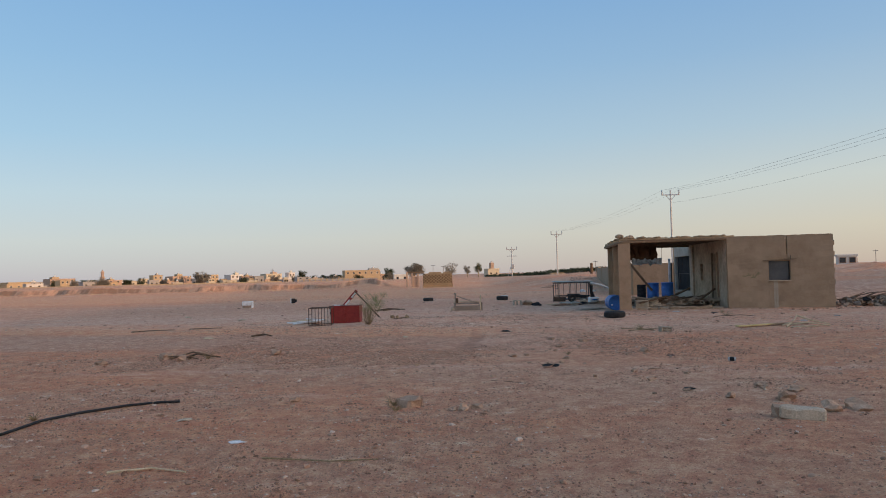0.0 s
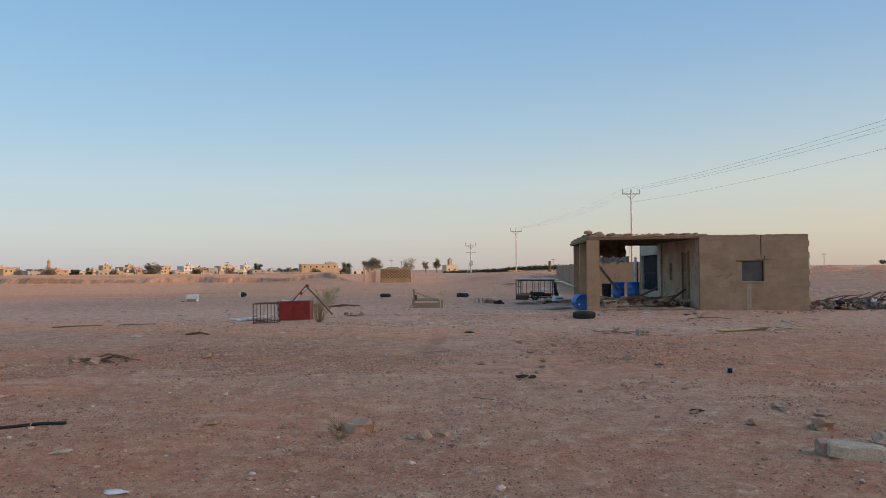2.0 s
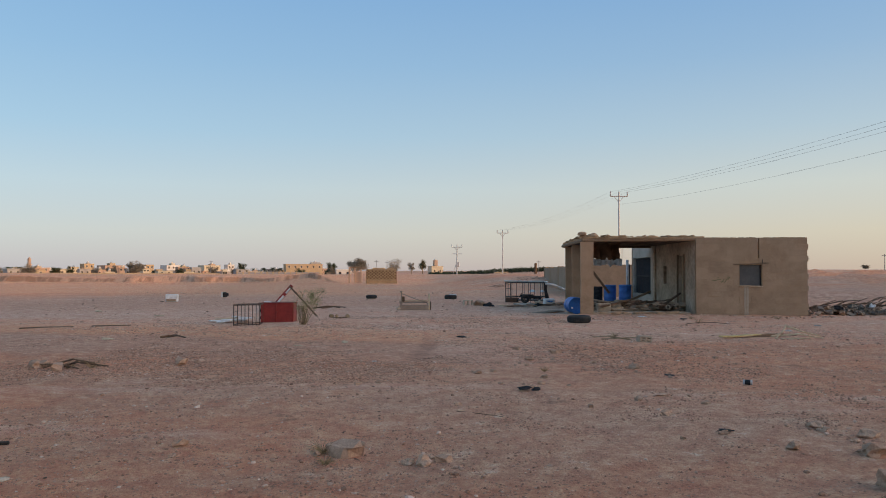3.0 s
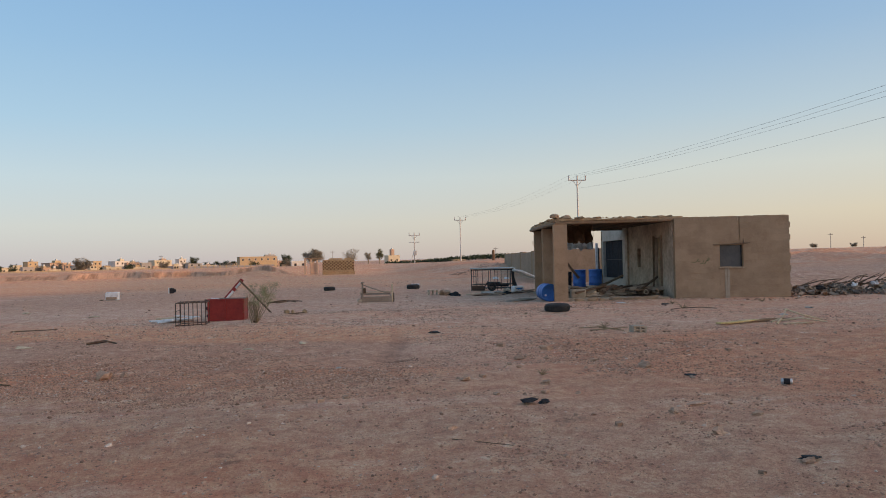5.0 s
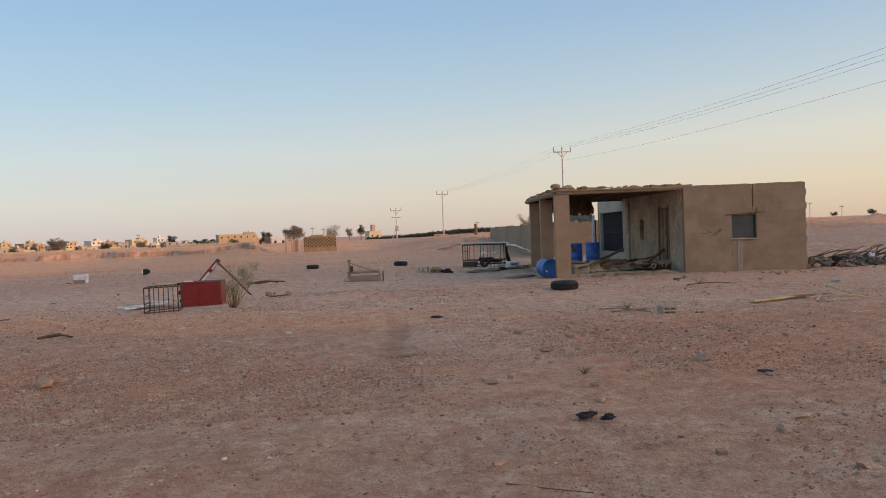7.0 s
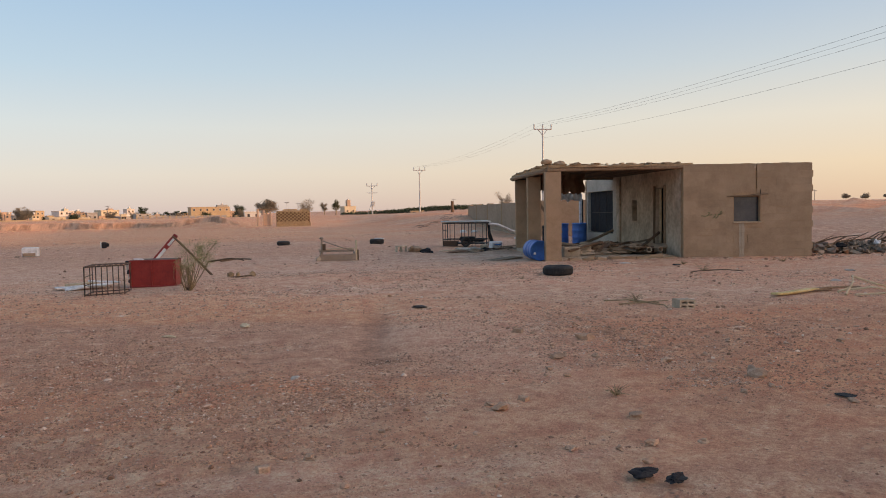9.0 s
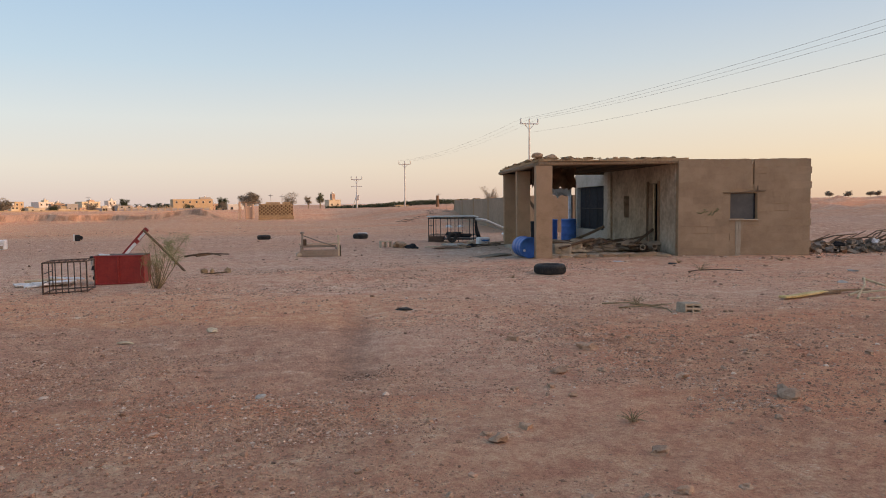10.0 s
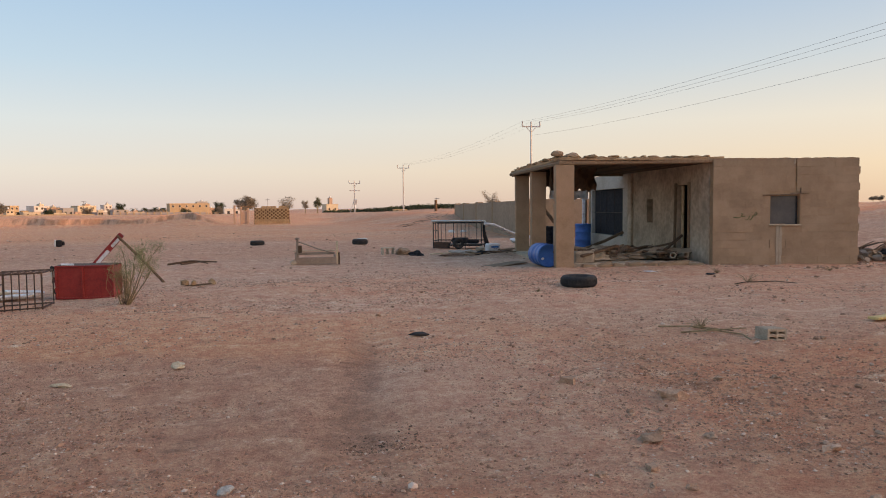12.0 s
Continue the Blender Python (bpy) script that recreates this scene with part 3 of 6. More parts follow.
build_gravel("litter", 2600, (-8, 11, 2.5, 24), 0.008, 0.032, 9, dark_wood_mat, "dark chips and dry litter strewn over the ground")
build_gravel("far_gravel", 2600, (-16, 18, 24, 60), 0.025, 0.10, 4, loose, "scattered stones and pale scraps on the flat")


# ---- the hut ----
def build_house():
    ox, oy = 10.38, 27.0
    house = thing("house", "ruined sand-block hut with an open veranda, unroofed edges crumbling", "house", pose(ox, oy, 0))
    fr, sd = Vector((3.52, -0.74)), Vector((0.116, 0.993))
    fl = Vector((0, 0))
    mid, bl, br = sd * 5.65, sd * 10.2, fr + sd * 10.2
    z0, z1 = -0.15, 2.66
    d = fr.normalized()
    turn = math.atan2(d.y, d.x)
    length = fr.length
    window, crack = (1.42, 2.14, 1.03, 1.74), (2.035, 2.055, 1.98, 2.7)
    front = part("front_wall", wall_cells(fl, fr, 0.2, z0, z1, [window, (2.035, 2.055, 1.98, z1)]), mortar_mat, house, "sand-coloured block wall with a crack above its window")
    # front blocks, course by course
    rs = random.Random(8)
    cache = {}
    rows = int((z1 + 0.14) / 0.2) + 1
    for r in range(rows):
        za = z0 + 0.2 * r + 0.0004
        zb = min(za + 0.1992, z1 + 0.004)
        if zb - za < 0.05:
            continue
        s = -0.2 if r % 2 else 0.0
        while s < length - 0.03:
            gap = 0.010 if rs.random() < 0.08 else 0.0003
            a, b = max(s, 0.0) + gap, min(s + 0.4, length) - gap
            s += 0.4
            spans = [(a, b)]
            for o in (window, crack):
                if zb > o[2] + 0.03 and za < o[3] - 0.03:
                    spans = [(u, v) for p0, p1 in spans for u, v in ((p0, min(p1, o[0] - 0.006)), (max(p0, o[1] + 0.006), p1)) if v - u > 0.04]
            for u, v in spans:
                if r == rows - 1 and rs.random() < 0.22:
                    continue
                tall = zb - za - (0.028 if rs.random() < 0.07 else 0.0)
                key = (round(v - u, 3), round(tall, 3))
                if key not in cache:
                    cache[key] = mesh_of(box((v - u, 0.05, tall), 0.0012), "block", block_mat)
                ob = new("block", cache[key])
                ob.parent = front
                c = d * (u + v) / 2
                out = 0.016 + rs.uniform(0.0005, 0.0013) + (0.004 if rs.random() < 0.08 else 0)
                nrm = Vector((d.y, -d.x)) * (out - 0.025)
                ob.matrix_basis = pose(c.x + nrm.x, c.y + nrm.y, (za + zb) / 2, 0, rs.uniform(-0.12, 0.12), math.degrees(turn) + rs.uniform(-0.1, 0.1))
    at_front = lambda s, out, z: (d.x * s + d.y * (out + 0.016), d.y * s - d.x * (out + 0.016), z)
    deg = math.degrees(turn)
    # chipped coping stones along the top
    for i in range(13):
        s = 0.14 + i * 0.275
        if abs(s - 2.04) < 0.12:
            continue
        bm = rough_stone(rs.uniform(0.18, 0.34), i + 3, (1.3, 0.6, 0.11), 2, 0.12)
        part("coping", bm, mortar_mat, house, at=pose(*at_front(s, -0.1, z1 + 0.004), 0, 0, deg + rs.uniform(-8, 8)))
    # end blocks that stand out of the right corner
    for i, z in enumerate((0.35, 0.95, 1.35, 1.95, 2.35)):
        part("corner_block", box((0.05, 0.2, 0.19), 0.012), block_mat, house, at=pose(*at_front(length + 0.012, -0.1, z), 0, rs.uniform(-2, 2), deg))
    # window: grey sheet set back, angle lintel, sill, prop
    win = part("window", box((0.72, 0.02, 0.70), 0.004), screen_mat, house, "dusty dark grey sheet closing the window", at=pose(*at_front(1.78, -0.13, 1.385), 0, 0, deg))
    # black strip stands in for the dark open gap right of the sheet
    part("window_gap_strip", box((0.035, 0.05, 0.70), 0.004), black_steel_mat, win, at=pose(0.335, 0, 0))
    part("sill", box((0.78, 0.1, 0.03), 0.01), concrete_mat, house, at=pose(*at_front(1.78, 0.012, 1.018), 0, 0.5, deg))
    part("lintel", tube([at_front(1.22, 0.02, 1.752), at_front(1.8, 0.022, 1.768), at_front(2.36, 0.018, 1.80)], 0.016, 6), wood_mat, house, "bent strip over the window")
    part("lintel_bar", tube([at_front(1.9, 0.012, 1.79), at_front(2.2, 0.012, 1.80)], 0.01, 5), black_steel_mat, house)
    part("bar_stub", tube([at_front(2.16, 0.008, 1.80), at_front(2.155, 0.012, 1.93)], 0.011, 5), black_steel_mat, house)
    part("jamb_patch", box((0.03, 0.012, 0.70), 0.003), mortar_mat, house, at=pose(*at_front(2.17, 0.005, 1.39), 0, 0, deg))
    # mended joint under the window, cracked open along its middle
    for side in (-1, 1):
        bm = box((0.066, 0.014, 1.03), 0.002)
        bmesh.ops.subdivide_edges(bm, edges=[e for e in bm.edges if e.calc_length() > 0.9], cuts=14)
        for v in bm.verts:
            v.co.x += 0.010 * noise.noise(Vector((v.co.z * 7, 3, 0))) if v.co.x * side < 0 else 0.022 * noise.noise(Vector((v.co.z * 5, side * 5, 1)))
        part("mended_joint", bm, pale_plaster_mat, house, "pale mortar patch under the window", at=pose(*at_front(1.635 + side * 0.038, 0.008, 0.50), 0, 0, deg))
    part("top_flake", box((0.03, 0.03, 0.12), 0.006), plaster_mat, house, "pale flake beside the crack", at=pose(*at_front(2.005, 0.01, 2.58), 0, 6, deg))
    # green handwriting: a word in loose brush strokes
    strokes = [
        [(1.06, 1.27), (1.09, 1.31), (1.05, 1.34), (1.02, 1.29), (1.06, 1.25), (0.99, 1.25)],
        [(0.98, 1.26), (0.97, 1.20), (0.93, 1.15), (0.89, 1.15)],
        [(0.90, 1.26), (0.885, 1.20), (0.84, 1.15), (0.80, 1.16)],
        [(0.80, 1.25), (0.74, 1.23), (0.70, 1.25), (0.74, 1.30), (0.69, 1.31)],
        [(0.70, 1.24), (0.63, 1.20), (0.56, 1.21), (0.50, 1.22)],
        [(0.965, 1.33), (0.96, 1.345)]]
    for pts in strokes:
        bm = bmesh.new()
        add_tube(bm, [at_front(s, 0.006, z) for s, z in pts], 0.008, 6)
        part("painted_stroke", bm, green_ink_mat, house)
    # side wall: block part by the veranda, plastered part behind
    part("side_wall", wall_cells(mid, fl + sd * 0.2, 0.2, z0, z1 - 0.06, [(5.65 - 2.12, 5.65 - 1.36, 0.05, 2.07), (5.65 - 4.3, 5.65 - 3.84, 1.02, 1.72)], 0.0), veranda_plaster_mat, house, "grey plastered veranda wall with a doorway and slit window")
    part("rear_side_wall", wall_cells(bl, mid, 0.2, z0, z1 - 0.05, [(10.2 - 9.85, 10.2 - 6.45, 0.5, 2.12)], 0.05), light_plaster_mat, house, "pale plastered wall with a wide barred opening")
    part("right_wall", wall_cells(fr + sd * 0.2, br, 0.2, z0, z1, [], 0.0), mortar_mat, house)
    part("rear_wall", wall_cells(br, bl, 0.2, z0, z1 - 0.1, [], 0.0), mortar_mat, house)
    # inner cross wall, coloured dark so that the room reads unlit
    part("cross_wall", wall_cells(mid + Vector((0.22, 0)), mid + fr * 0.93, 0.15, 0.0, 2.44, [], 0.0), dark_room_mat, house)
    bm = bmesh.new()
    quad = [fl + sd * 0.25 + d * 0.22, fr + sd * 0.25 - d * 0.22, br - sd * 0.25 - d * 0.22, bl - sd * 0.25 + d * 0.22]
    for z in (2.46, 2.56):
        bm.faces.new([bm.verts.new((v.x, v.y, z)) for v in quad])
    bmesh.ops.bridge_loops(bm, edges=bm.edges[:])
    part("roof", bm, earth_roof_mat, house)
    # door frame of the veranda door, one warped post
    for off, lean in ((1.30, 0.0), (2.17, 2.5)):
        c = sd * off
        part("door_post", box((0.07, 0.06, 2.1), 0.008), wood_mat, house, at=pose(c.x - 0.03, c.y, 1.08, lean, 0, math.degrees(turn)))
    c = sd * 1.95
    part("door", box((0.05, 0.10, 2.0), 0.006), pale_wood_mat, house, "narrow pale wooden door strip", at=pose(c.x + 0.10, c.y, 1.05, 0, 0, -7))
    # bars in the wide opening
    a, b = sd * 6.45, sd * 9.85
    grille = part("grille", tube([(a.x + 0.1, a.y, 1.3), (b.x + 0.1, b.y, 1.3)], 0.014, 6), black_steel_mat, house, "black steel window bars")
    c = sd * 8.15
    # black sheet stands in for the unlit room behind the bars
    part("interior_shade", box((0.02, 3.36, 1.6), 0.004), black_cloth_mat, house, "black sheet behind the bars for the unlit interior", at=pose(c.x + 0.15, c.y, 1.31, 0, 0, -6.66))
    for i in (3, 6, 8):
        c = sd * (6.6 + 3.1 * i / 10)
        part("bar", tube([(c.x + 0.1, c.y, 0.55), (c.x + 0.1, c.y, 2.1)], 0.011, 6), black_steel_mat, grille)
    part("rear_post", box((0.11, 0.10, 2.06), 0.012), white_paint_mat, house, "chipped white post at the rear corner", at=pose(bl.x - 0.20, bl.y + 0.05, 1.03, 0, 0, -6.66))
    # black panel stands in for the dark gap between post and wall
    part("gap_shade", box((0.08, 0.04, 1.7), 0.006), black_cloth_mat, house, "black panel for the dark gap beside the white post", at=pose(bl.x - 0.10, bl.y + 0.1, 1.0, 0, 0, -6.66))
    c = sd * 5.66
    part("pilaster", box((0.10, 0.34, 2.6), 0.02), veranda_plaster_mat, house, at=pose(c.x - 0.02, c.y, 1.25, 0, 0, -6.66))
    # pillars
    pil = [(-3.58, 0.80, 0.44), (-3.02, 4.22, 0.42), (-2.66, 6.75, 0.42)]
    for i, (x, y, w) in enumerate(pil):
        bm = bmesh.new()
        bmesh.ops.create_cube(bm, size=1)
        bmesh.ops.subdivide_edges(bm, edges=bm.edges[:], cuts=5, use_grid_fill=True)
        for v in bm.verts:
            v.co = Vector((v.co.x * w, v.co.y * 0.40, v.co.z * 2.68 + 1.19))
            k = 0.012 * noise.noise(v.co * 2.1 + Vector((i * 9, 0, 0)))
            v.co += Vector((k, k * 0.7, 0))
        part("pillar", bm, pillar_mat, house, "sand-rendered pillar", smooth=False, at=pose(x, y, 0, 0, 0, deg))
    # veranda roof: front and side beams, poles, matting, mud and stones on top
    p1, p3 = Vector((-3.78, 0.60)), Vector((-2.90, 7.15))
    part("front_beam", tube([(p1.x, p1.y + 0.05, 2.585), (-1.9, 0.42, 2.60), (0.12, 0.06, 2.615)], 0.062, 6), wood_mat, house, "weathered front beam")
    part("side_beam", tube([(p1.x + 0.06, p1.y, 2.585), (p3.x, p3.y, 2.59)], 0.06, 6), wood_mat, house)
    part("rear_beam", tube([(p3.x, p3.y - 0.1, 2.57), (0.75, 6.4, 2.56)], 0.055, 6), dark_wood_mat, house)
    for i in range(16):
        t = (i + 0.6) / 16.2
        a = p1.lerp(Vector((0.15, 0.1)), t)
        b = p3.lerp(Vector((0.8, 6.5)), t)
        part("roof_pole", tube([(a.x, a.y + 0.08, 2.60), ((a.x + b.x) / 2 + rs.uniform(-0.04, 0.04), (a.y + b.y) / 2, 2.59), (b.x, b.y, 2.60)], 0.035, 6, 0.03), dark_wood_mat, house)
    bm = bmesh.new()
    nx, ny = 40, 26
    grid = {}
    for top in (0, 1):
        for i in range(nx + 1):
            for j in range(ny + 1):
                u, v = i / nx, j / ny
                a, b = p1.lerp(Vector((0.3, 0.0)), u), p3.lerp(Vector((0.9, 6.5)), u)
                q = a.lerp(b, v)
                e = 0.05 * noise.noise(Vector((u * 17, 4, v * 9)))
                q += Vector((e * (i in (0, nx)), -abs(e) * 0.9 * (j == 0)))
                z = 2.64 + top * (0.06 + 0.05 * noise.noise(Vector((q.x * 2.1, q.y * 2.1, 3))) + 0.02 * noise.noise(Vector((q.x * 7, q.y * 7, 1))))
                grid[(i, j, top)] = bm.verts.new((q.x, q.y, z))
    for i in range(nx):
        for j in range(ny):
            bm.faces.new([grid[k] for k in ((i, j, 1), (i + 1, j, 1), (i + 1, j + 1, 1), (i, j + 1, 1))])
            bm.faces.new([grid[k] for k in ((i, j + 1, 0), (i + 1, j + 1, 0), (i + 1, j, 0), (i, j, 0))])
    for i in range(nx):
        for j in (0, ny):
            bm.faces.new([grid[k] for k in ((i, j, 0), (i + 1, j, 0), (i + 1, j, 1), (i, j, 1))])
    for j in range(ny):
        for i in (0, nx):
            bm.faces.new([grid[k] for k in ((i, j, 0), (i, j + 1, 0), (i, j + 1, 1), (i, j, 1))])
    bmesh.ops.recalc_face_normals(bm, faces=bm.faces)
    part("mud_roof", bm, earth_roof_mat, house, "crumbling mud layer on the veranda roof")
    for i in range(30):
        t = (i + rs.uniform(0.0, 1.0)) / 30
        q = p1.lerp(Vector((0.1, 0.1)), t) + Vector((0, 0.12 + rs.uniform(-0.05, 0.25)))
        s = rs.uniform(0.06, 0.27)
        part("roof_stone", rough_stone(s, i * 1.3 + 2, (1.4, 1.0, 0.38), 2, 0.42), earth_roof_mat, house, at=pose(q.x, q.y, 2.72, 0, 0, rs.uniform(0, 90)))
    for i in range(9):
        q = p1.lerp(p3, (i + 0.4) / 9.5) + Vector((0.10, 0))
        part("roof_stone", rough_stone(rs.uniform(0.14, 0.3), i * 2.3 + 40, (1.2, 1.0, 0.55), 2, 0.35), earth_roof_mat, house, at=pose(q.x, q.y, 2.73, 0, 0, rs.uniform(0, 90)))
    part("roof_block", rough_stone(0.34, 77, (0.95, 0.8, 0.6), 2, 0.10), pillar_mat, house, "rounded block lying on the veranda corner", at=pose(-3.72, 0.88, 2.80))
    part("roof_block", rough_stone(0.30, 78, (1.2, 0.8, 0.55), 2, 0.12), pillar_mat, house, at=pose(-3.34, 0.84, 2.76))
    # torn matting that hangs from the roof, with a pale fringed rag below it
    def hanging(name, x0, x1, y, top, drop, mat, ragged, seed, bulge=0.12, label=""):
        bm = bmesh.new()
        n_u, n_v = 28, 10
        vs = {}
        for i in range(n_u + 1):
            u = i / n_u
            dl = drop * (1 + ragged * noise.noise(Vector((u * 9, seed, 0))) + 0.5 * ragged * noise.noise(Vector((u * 31, seed, 2))))
            for j in range(n_v + 1):
                v = j / n_v
                vs[(i, j)] = bm.verts.new((x0 + (x1 - x0) * u, y + bulge * math.sin(v * 2.6) * (0.6 + noise.noise(Vector((u * 5, v * 2, seed)))) + 0.03 * math.sin(u * 40), top - dl * v))
        for i in range(n_u):
            for j in range(n_v):
                bm.faces.new((vs[(i, j)], vs[(i + 1, j)], vs[(i + 1, j + 1)], vs[(i, j + 1)]))
        bmesh.ops.solidify(bm, geom=list(bm.faces), thickness=0.012)
        part(name, bm, mat, house, label, smooth=True)

    hanging("roof_matting", -2.95, -1.6, 3.2, 2.62, 0.66, brown_cloth_mat, 0.22, 2, 0.3, "torn brown matting sagging from the roof")
    hanging("roof_matting", -2.9, -1.9, 4.4, 2.62, 0.55, brown_cloth_mat, 0.3, 5, 0.2)
    hanging("rag", -1.9, -0.55, 6.2, 2.04, 0.28, white_paint_mat, 0.45, 9, 0.05, "pale fringed rag hanging at the back")
    part("rag_cord", tube([(-1.88, 6.2, 2.02), (-1.9, 6.2, 2.6)], 0.008, 5), wood_mat, house)
    part("rag_cord", tube([(-0.57, 6.2, 2.02), (-0.55, 6.2, 2.6)], 0.008, 5), wood_mat, house)
    hanging("torn_strip", -3.40, -3.16, 2.2, 2.62, 0.55, brown_cloth_mat, 0.5, 12, 0.1)
    # raised floor and broken kerb of the veranda
    bm = bmesh.new()
    q = [Vector((-3.7, 0.95)), Vector((-0.03, 0.35)), Vector((0.72, 6.6)), Vector((-2.9, 7.0))]
    for z in (-0.1, 0.09):
        bm.faces.new([bm.verts.new((v.x, v.y, z)) for v in q])
    bmesh.ops.bridge_loops(bm, edges=bm.edges[:])
    part("veranda_floor", bm, concrete_mat, house)
    for i in range(8):
        t = (i + 0.5) / 8
        c = Vector((-3.2, 0.62)).lerp(Vector((-0.15, 0.12)), t)
        w = rs.uniform(0.3, 0.42)
        bm = box((w, rs.uniform(0.14, 0.24), rs.uniform(0.10, 0.19)), 0.03)
        for v in bm.verts:
            v.co += Vector([rs.uniform(-0.03, 0.03) for _ in range(3)])
        part("kerb_block", bm, mortar_mat, house, at=pose(c.x, c.y + rs.uniform(-0.08, 0.08), rs.uniform(0.01, 0.07), rs.uniform(-9, 9), rs.uniform(-8, 8), deg + rs.uniform(-18, 18)))
    return house


build_house()


# ---- things about the hut and on the flat ----
def tyre(label, x, y, dia, width, tilt=(0, 0, 0), z=None, group="old tyres"):
    r = dia / 2
    prof = [(r * 0.60, -width * 0.36), (r * 0.68, -width * 0.47), (r * 0.84, -width * 0.5), (r * 0.94, -width * 0.42), (r, -width * 0.27), (r, width * 0.27), (r * 0.94, width * 0.42), (r * 0.84, width * 0.5), (r * 0.68, width * 0.47), (r * 0.60, width * 0.36), (r * 0.64, 0), (r * 0.60, -width * 0.36)]
    ob = thing("tyre", label, "tyre", pose(x, y, (h(x, y) + width * 0.46) if z is None else z, *tilt), group)
    bm = bmesh.new()
    add_lathe(bm, prof, 40)
    part("carcass", bm, rubber_mat, ob, smooth=True)
    bm = bmesh.new()
    for k in range(36):
        a = 2 * math.pi * k / 36
        for s in (-1, 1):
            add_box(bm, (0.012, 0.035, width * 0.24), pose(0, 0, 0, 0, 0, math.degrees(a)) @ pose(r + 0.002, 0, s * width * 0.13, s * 24, 0, 0))
    part("tread", bm, rubber_mat, ob)
    return ob


def drum(name, label, m, height_m=0.88, r=0.285, closed=True, group="blue drums", material=None):
    ob = thing(name, label, "drum", m, group)
    hh = height_m
    prof = [(r * 0.93, 0.0), (r * 0.99, 0.015), (r, 0.05), (r * 0.985, hh * 0.30), (r * 1.02, hh * 0.32), (r * 1.02, hh * 0.35), (r * 0.985, hh * 0.37), (r * 0.985, hh * 0.63), (r * 1.02, hh * 0.65), (r * 1.02, hh * 0.68), (r * 0.985, hh * 0.70), (r, hh - 0.06), (r * 1.03, hh - 0.05), (r * 1.03, hh - 0.012), (r * 0.98, hh)]
    if closed:
        prof += [(r * 0.95, hh), (r * 0.935, hh - 0.02), (0.001, hh - 0.016)]
    else:
        prof += [(r * 0.95, hh), (r * 0.95, 0.03), (0.001, 0.03)]
    bm = bmesh.new()
    add_lathe(bm, [(0.001, 0.004)] + prof, 36)
    part("shell", bm, material or blue_plastic_mat, ob, smooth=True)
    if closed:
        bm = bmesh.new()
        add_lathe(bm, [(0.034, 0), (0.034, 0.016), (0.026, 0.02), (0.001, 0.02)], 16, pose(0.17, 0.05, hh - 0.018))
        part("bung", bm, white_paint_mat, ob, "white screw cap")
        part("bung_socket", box((0.07, 0.05, 0.012), 0.004), black_steel_mat, ob, "dark bung socket", at=pose(-0.15, -0.06, hh - 0.014))
    return ob


tyre("worn black car tyre lying flat on the sand", 5.40, 23.55, 0.66, 0.21)
tyre("black tyre lying on the grey silt flat", -1.0, 42.9, 0.58, 0.20)
tyre("black tyre lying before a white crate", 3.22, 41.6, 0.64, 0.24)
ob = solid("crate", box((0.36, 0.3, 0.26), 0.02), white_paint_mat, "small white crate behind a tyre", "crate", pose(3.38, 42.15, h(3.38, 42.15) + 0.13, 0, 0, 12))

# drum on its side before the corner pillar: its lid looks to the south-east
ax = Vector((-0.04, -1.0, 0.0)).normalized()
m = Matrix.Translation((6.54, 28.92, h(6.3, 28.3) + 0.285)) @ ax.to_track_quat("Z", "Y").to_matrix().to_4x4() @ pose(0, 0, 0, 0, 0, 190)
drum("drum", "bright blue plastic drum lying on its side by a pillar", m)
drum("barrel", "open blue plastic barrel standing behind the veranda", pose(10.45, 37.0, h(10.45, 37.0), 0, 0, 30), 0.88, 0.29, False)
drum("barrel", "open blue plastic barrel standing behind the veranda", pose(10.98, 36.35, h(10.98, 36.35), 0, 0, 80), 0.88, 0.29, False)
drum("barrel", "small black barrel beside the blue ones", pose(9.98, 37.4, h(9.98, 37.4), 0, 0, 0), 0.8, 0.22, False, "", black_cloth_mat)


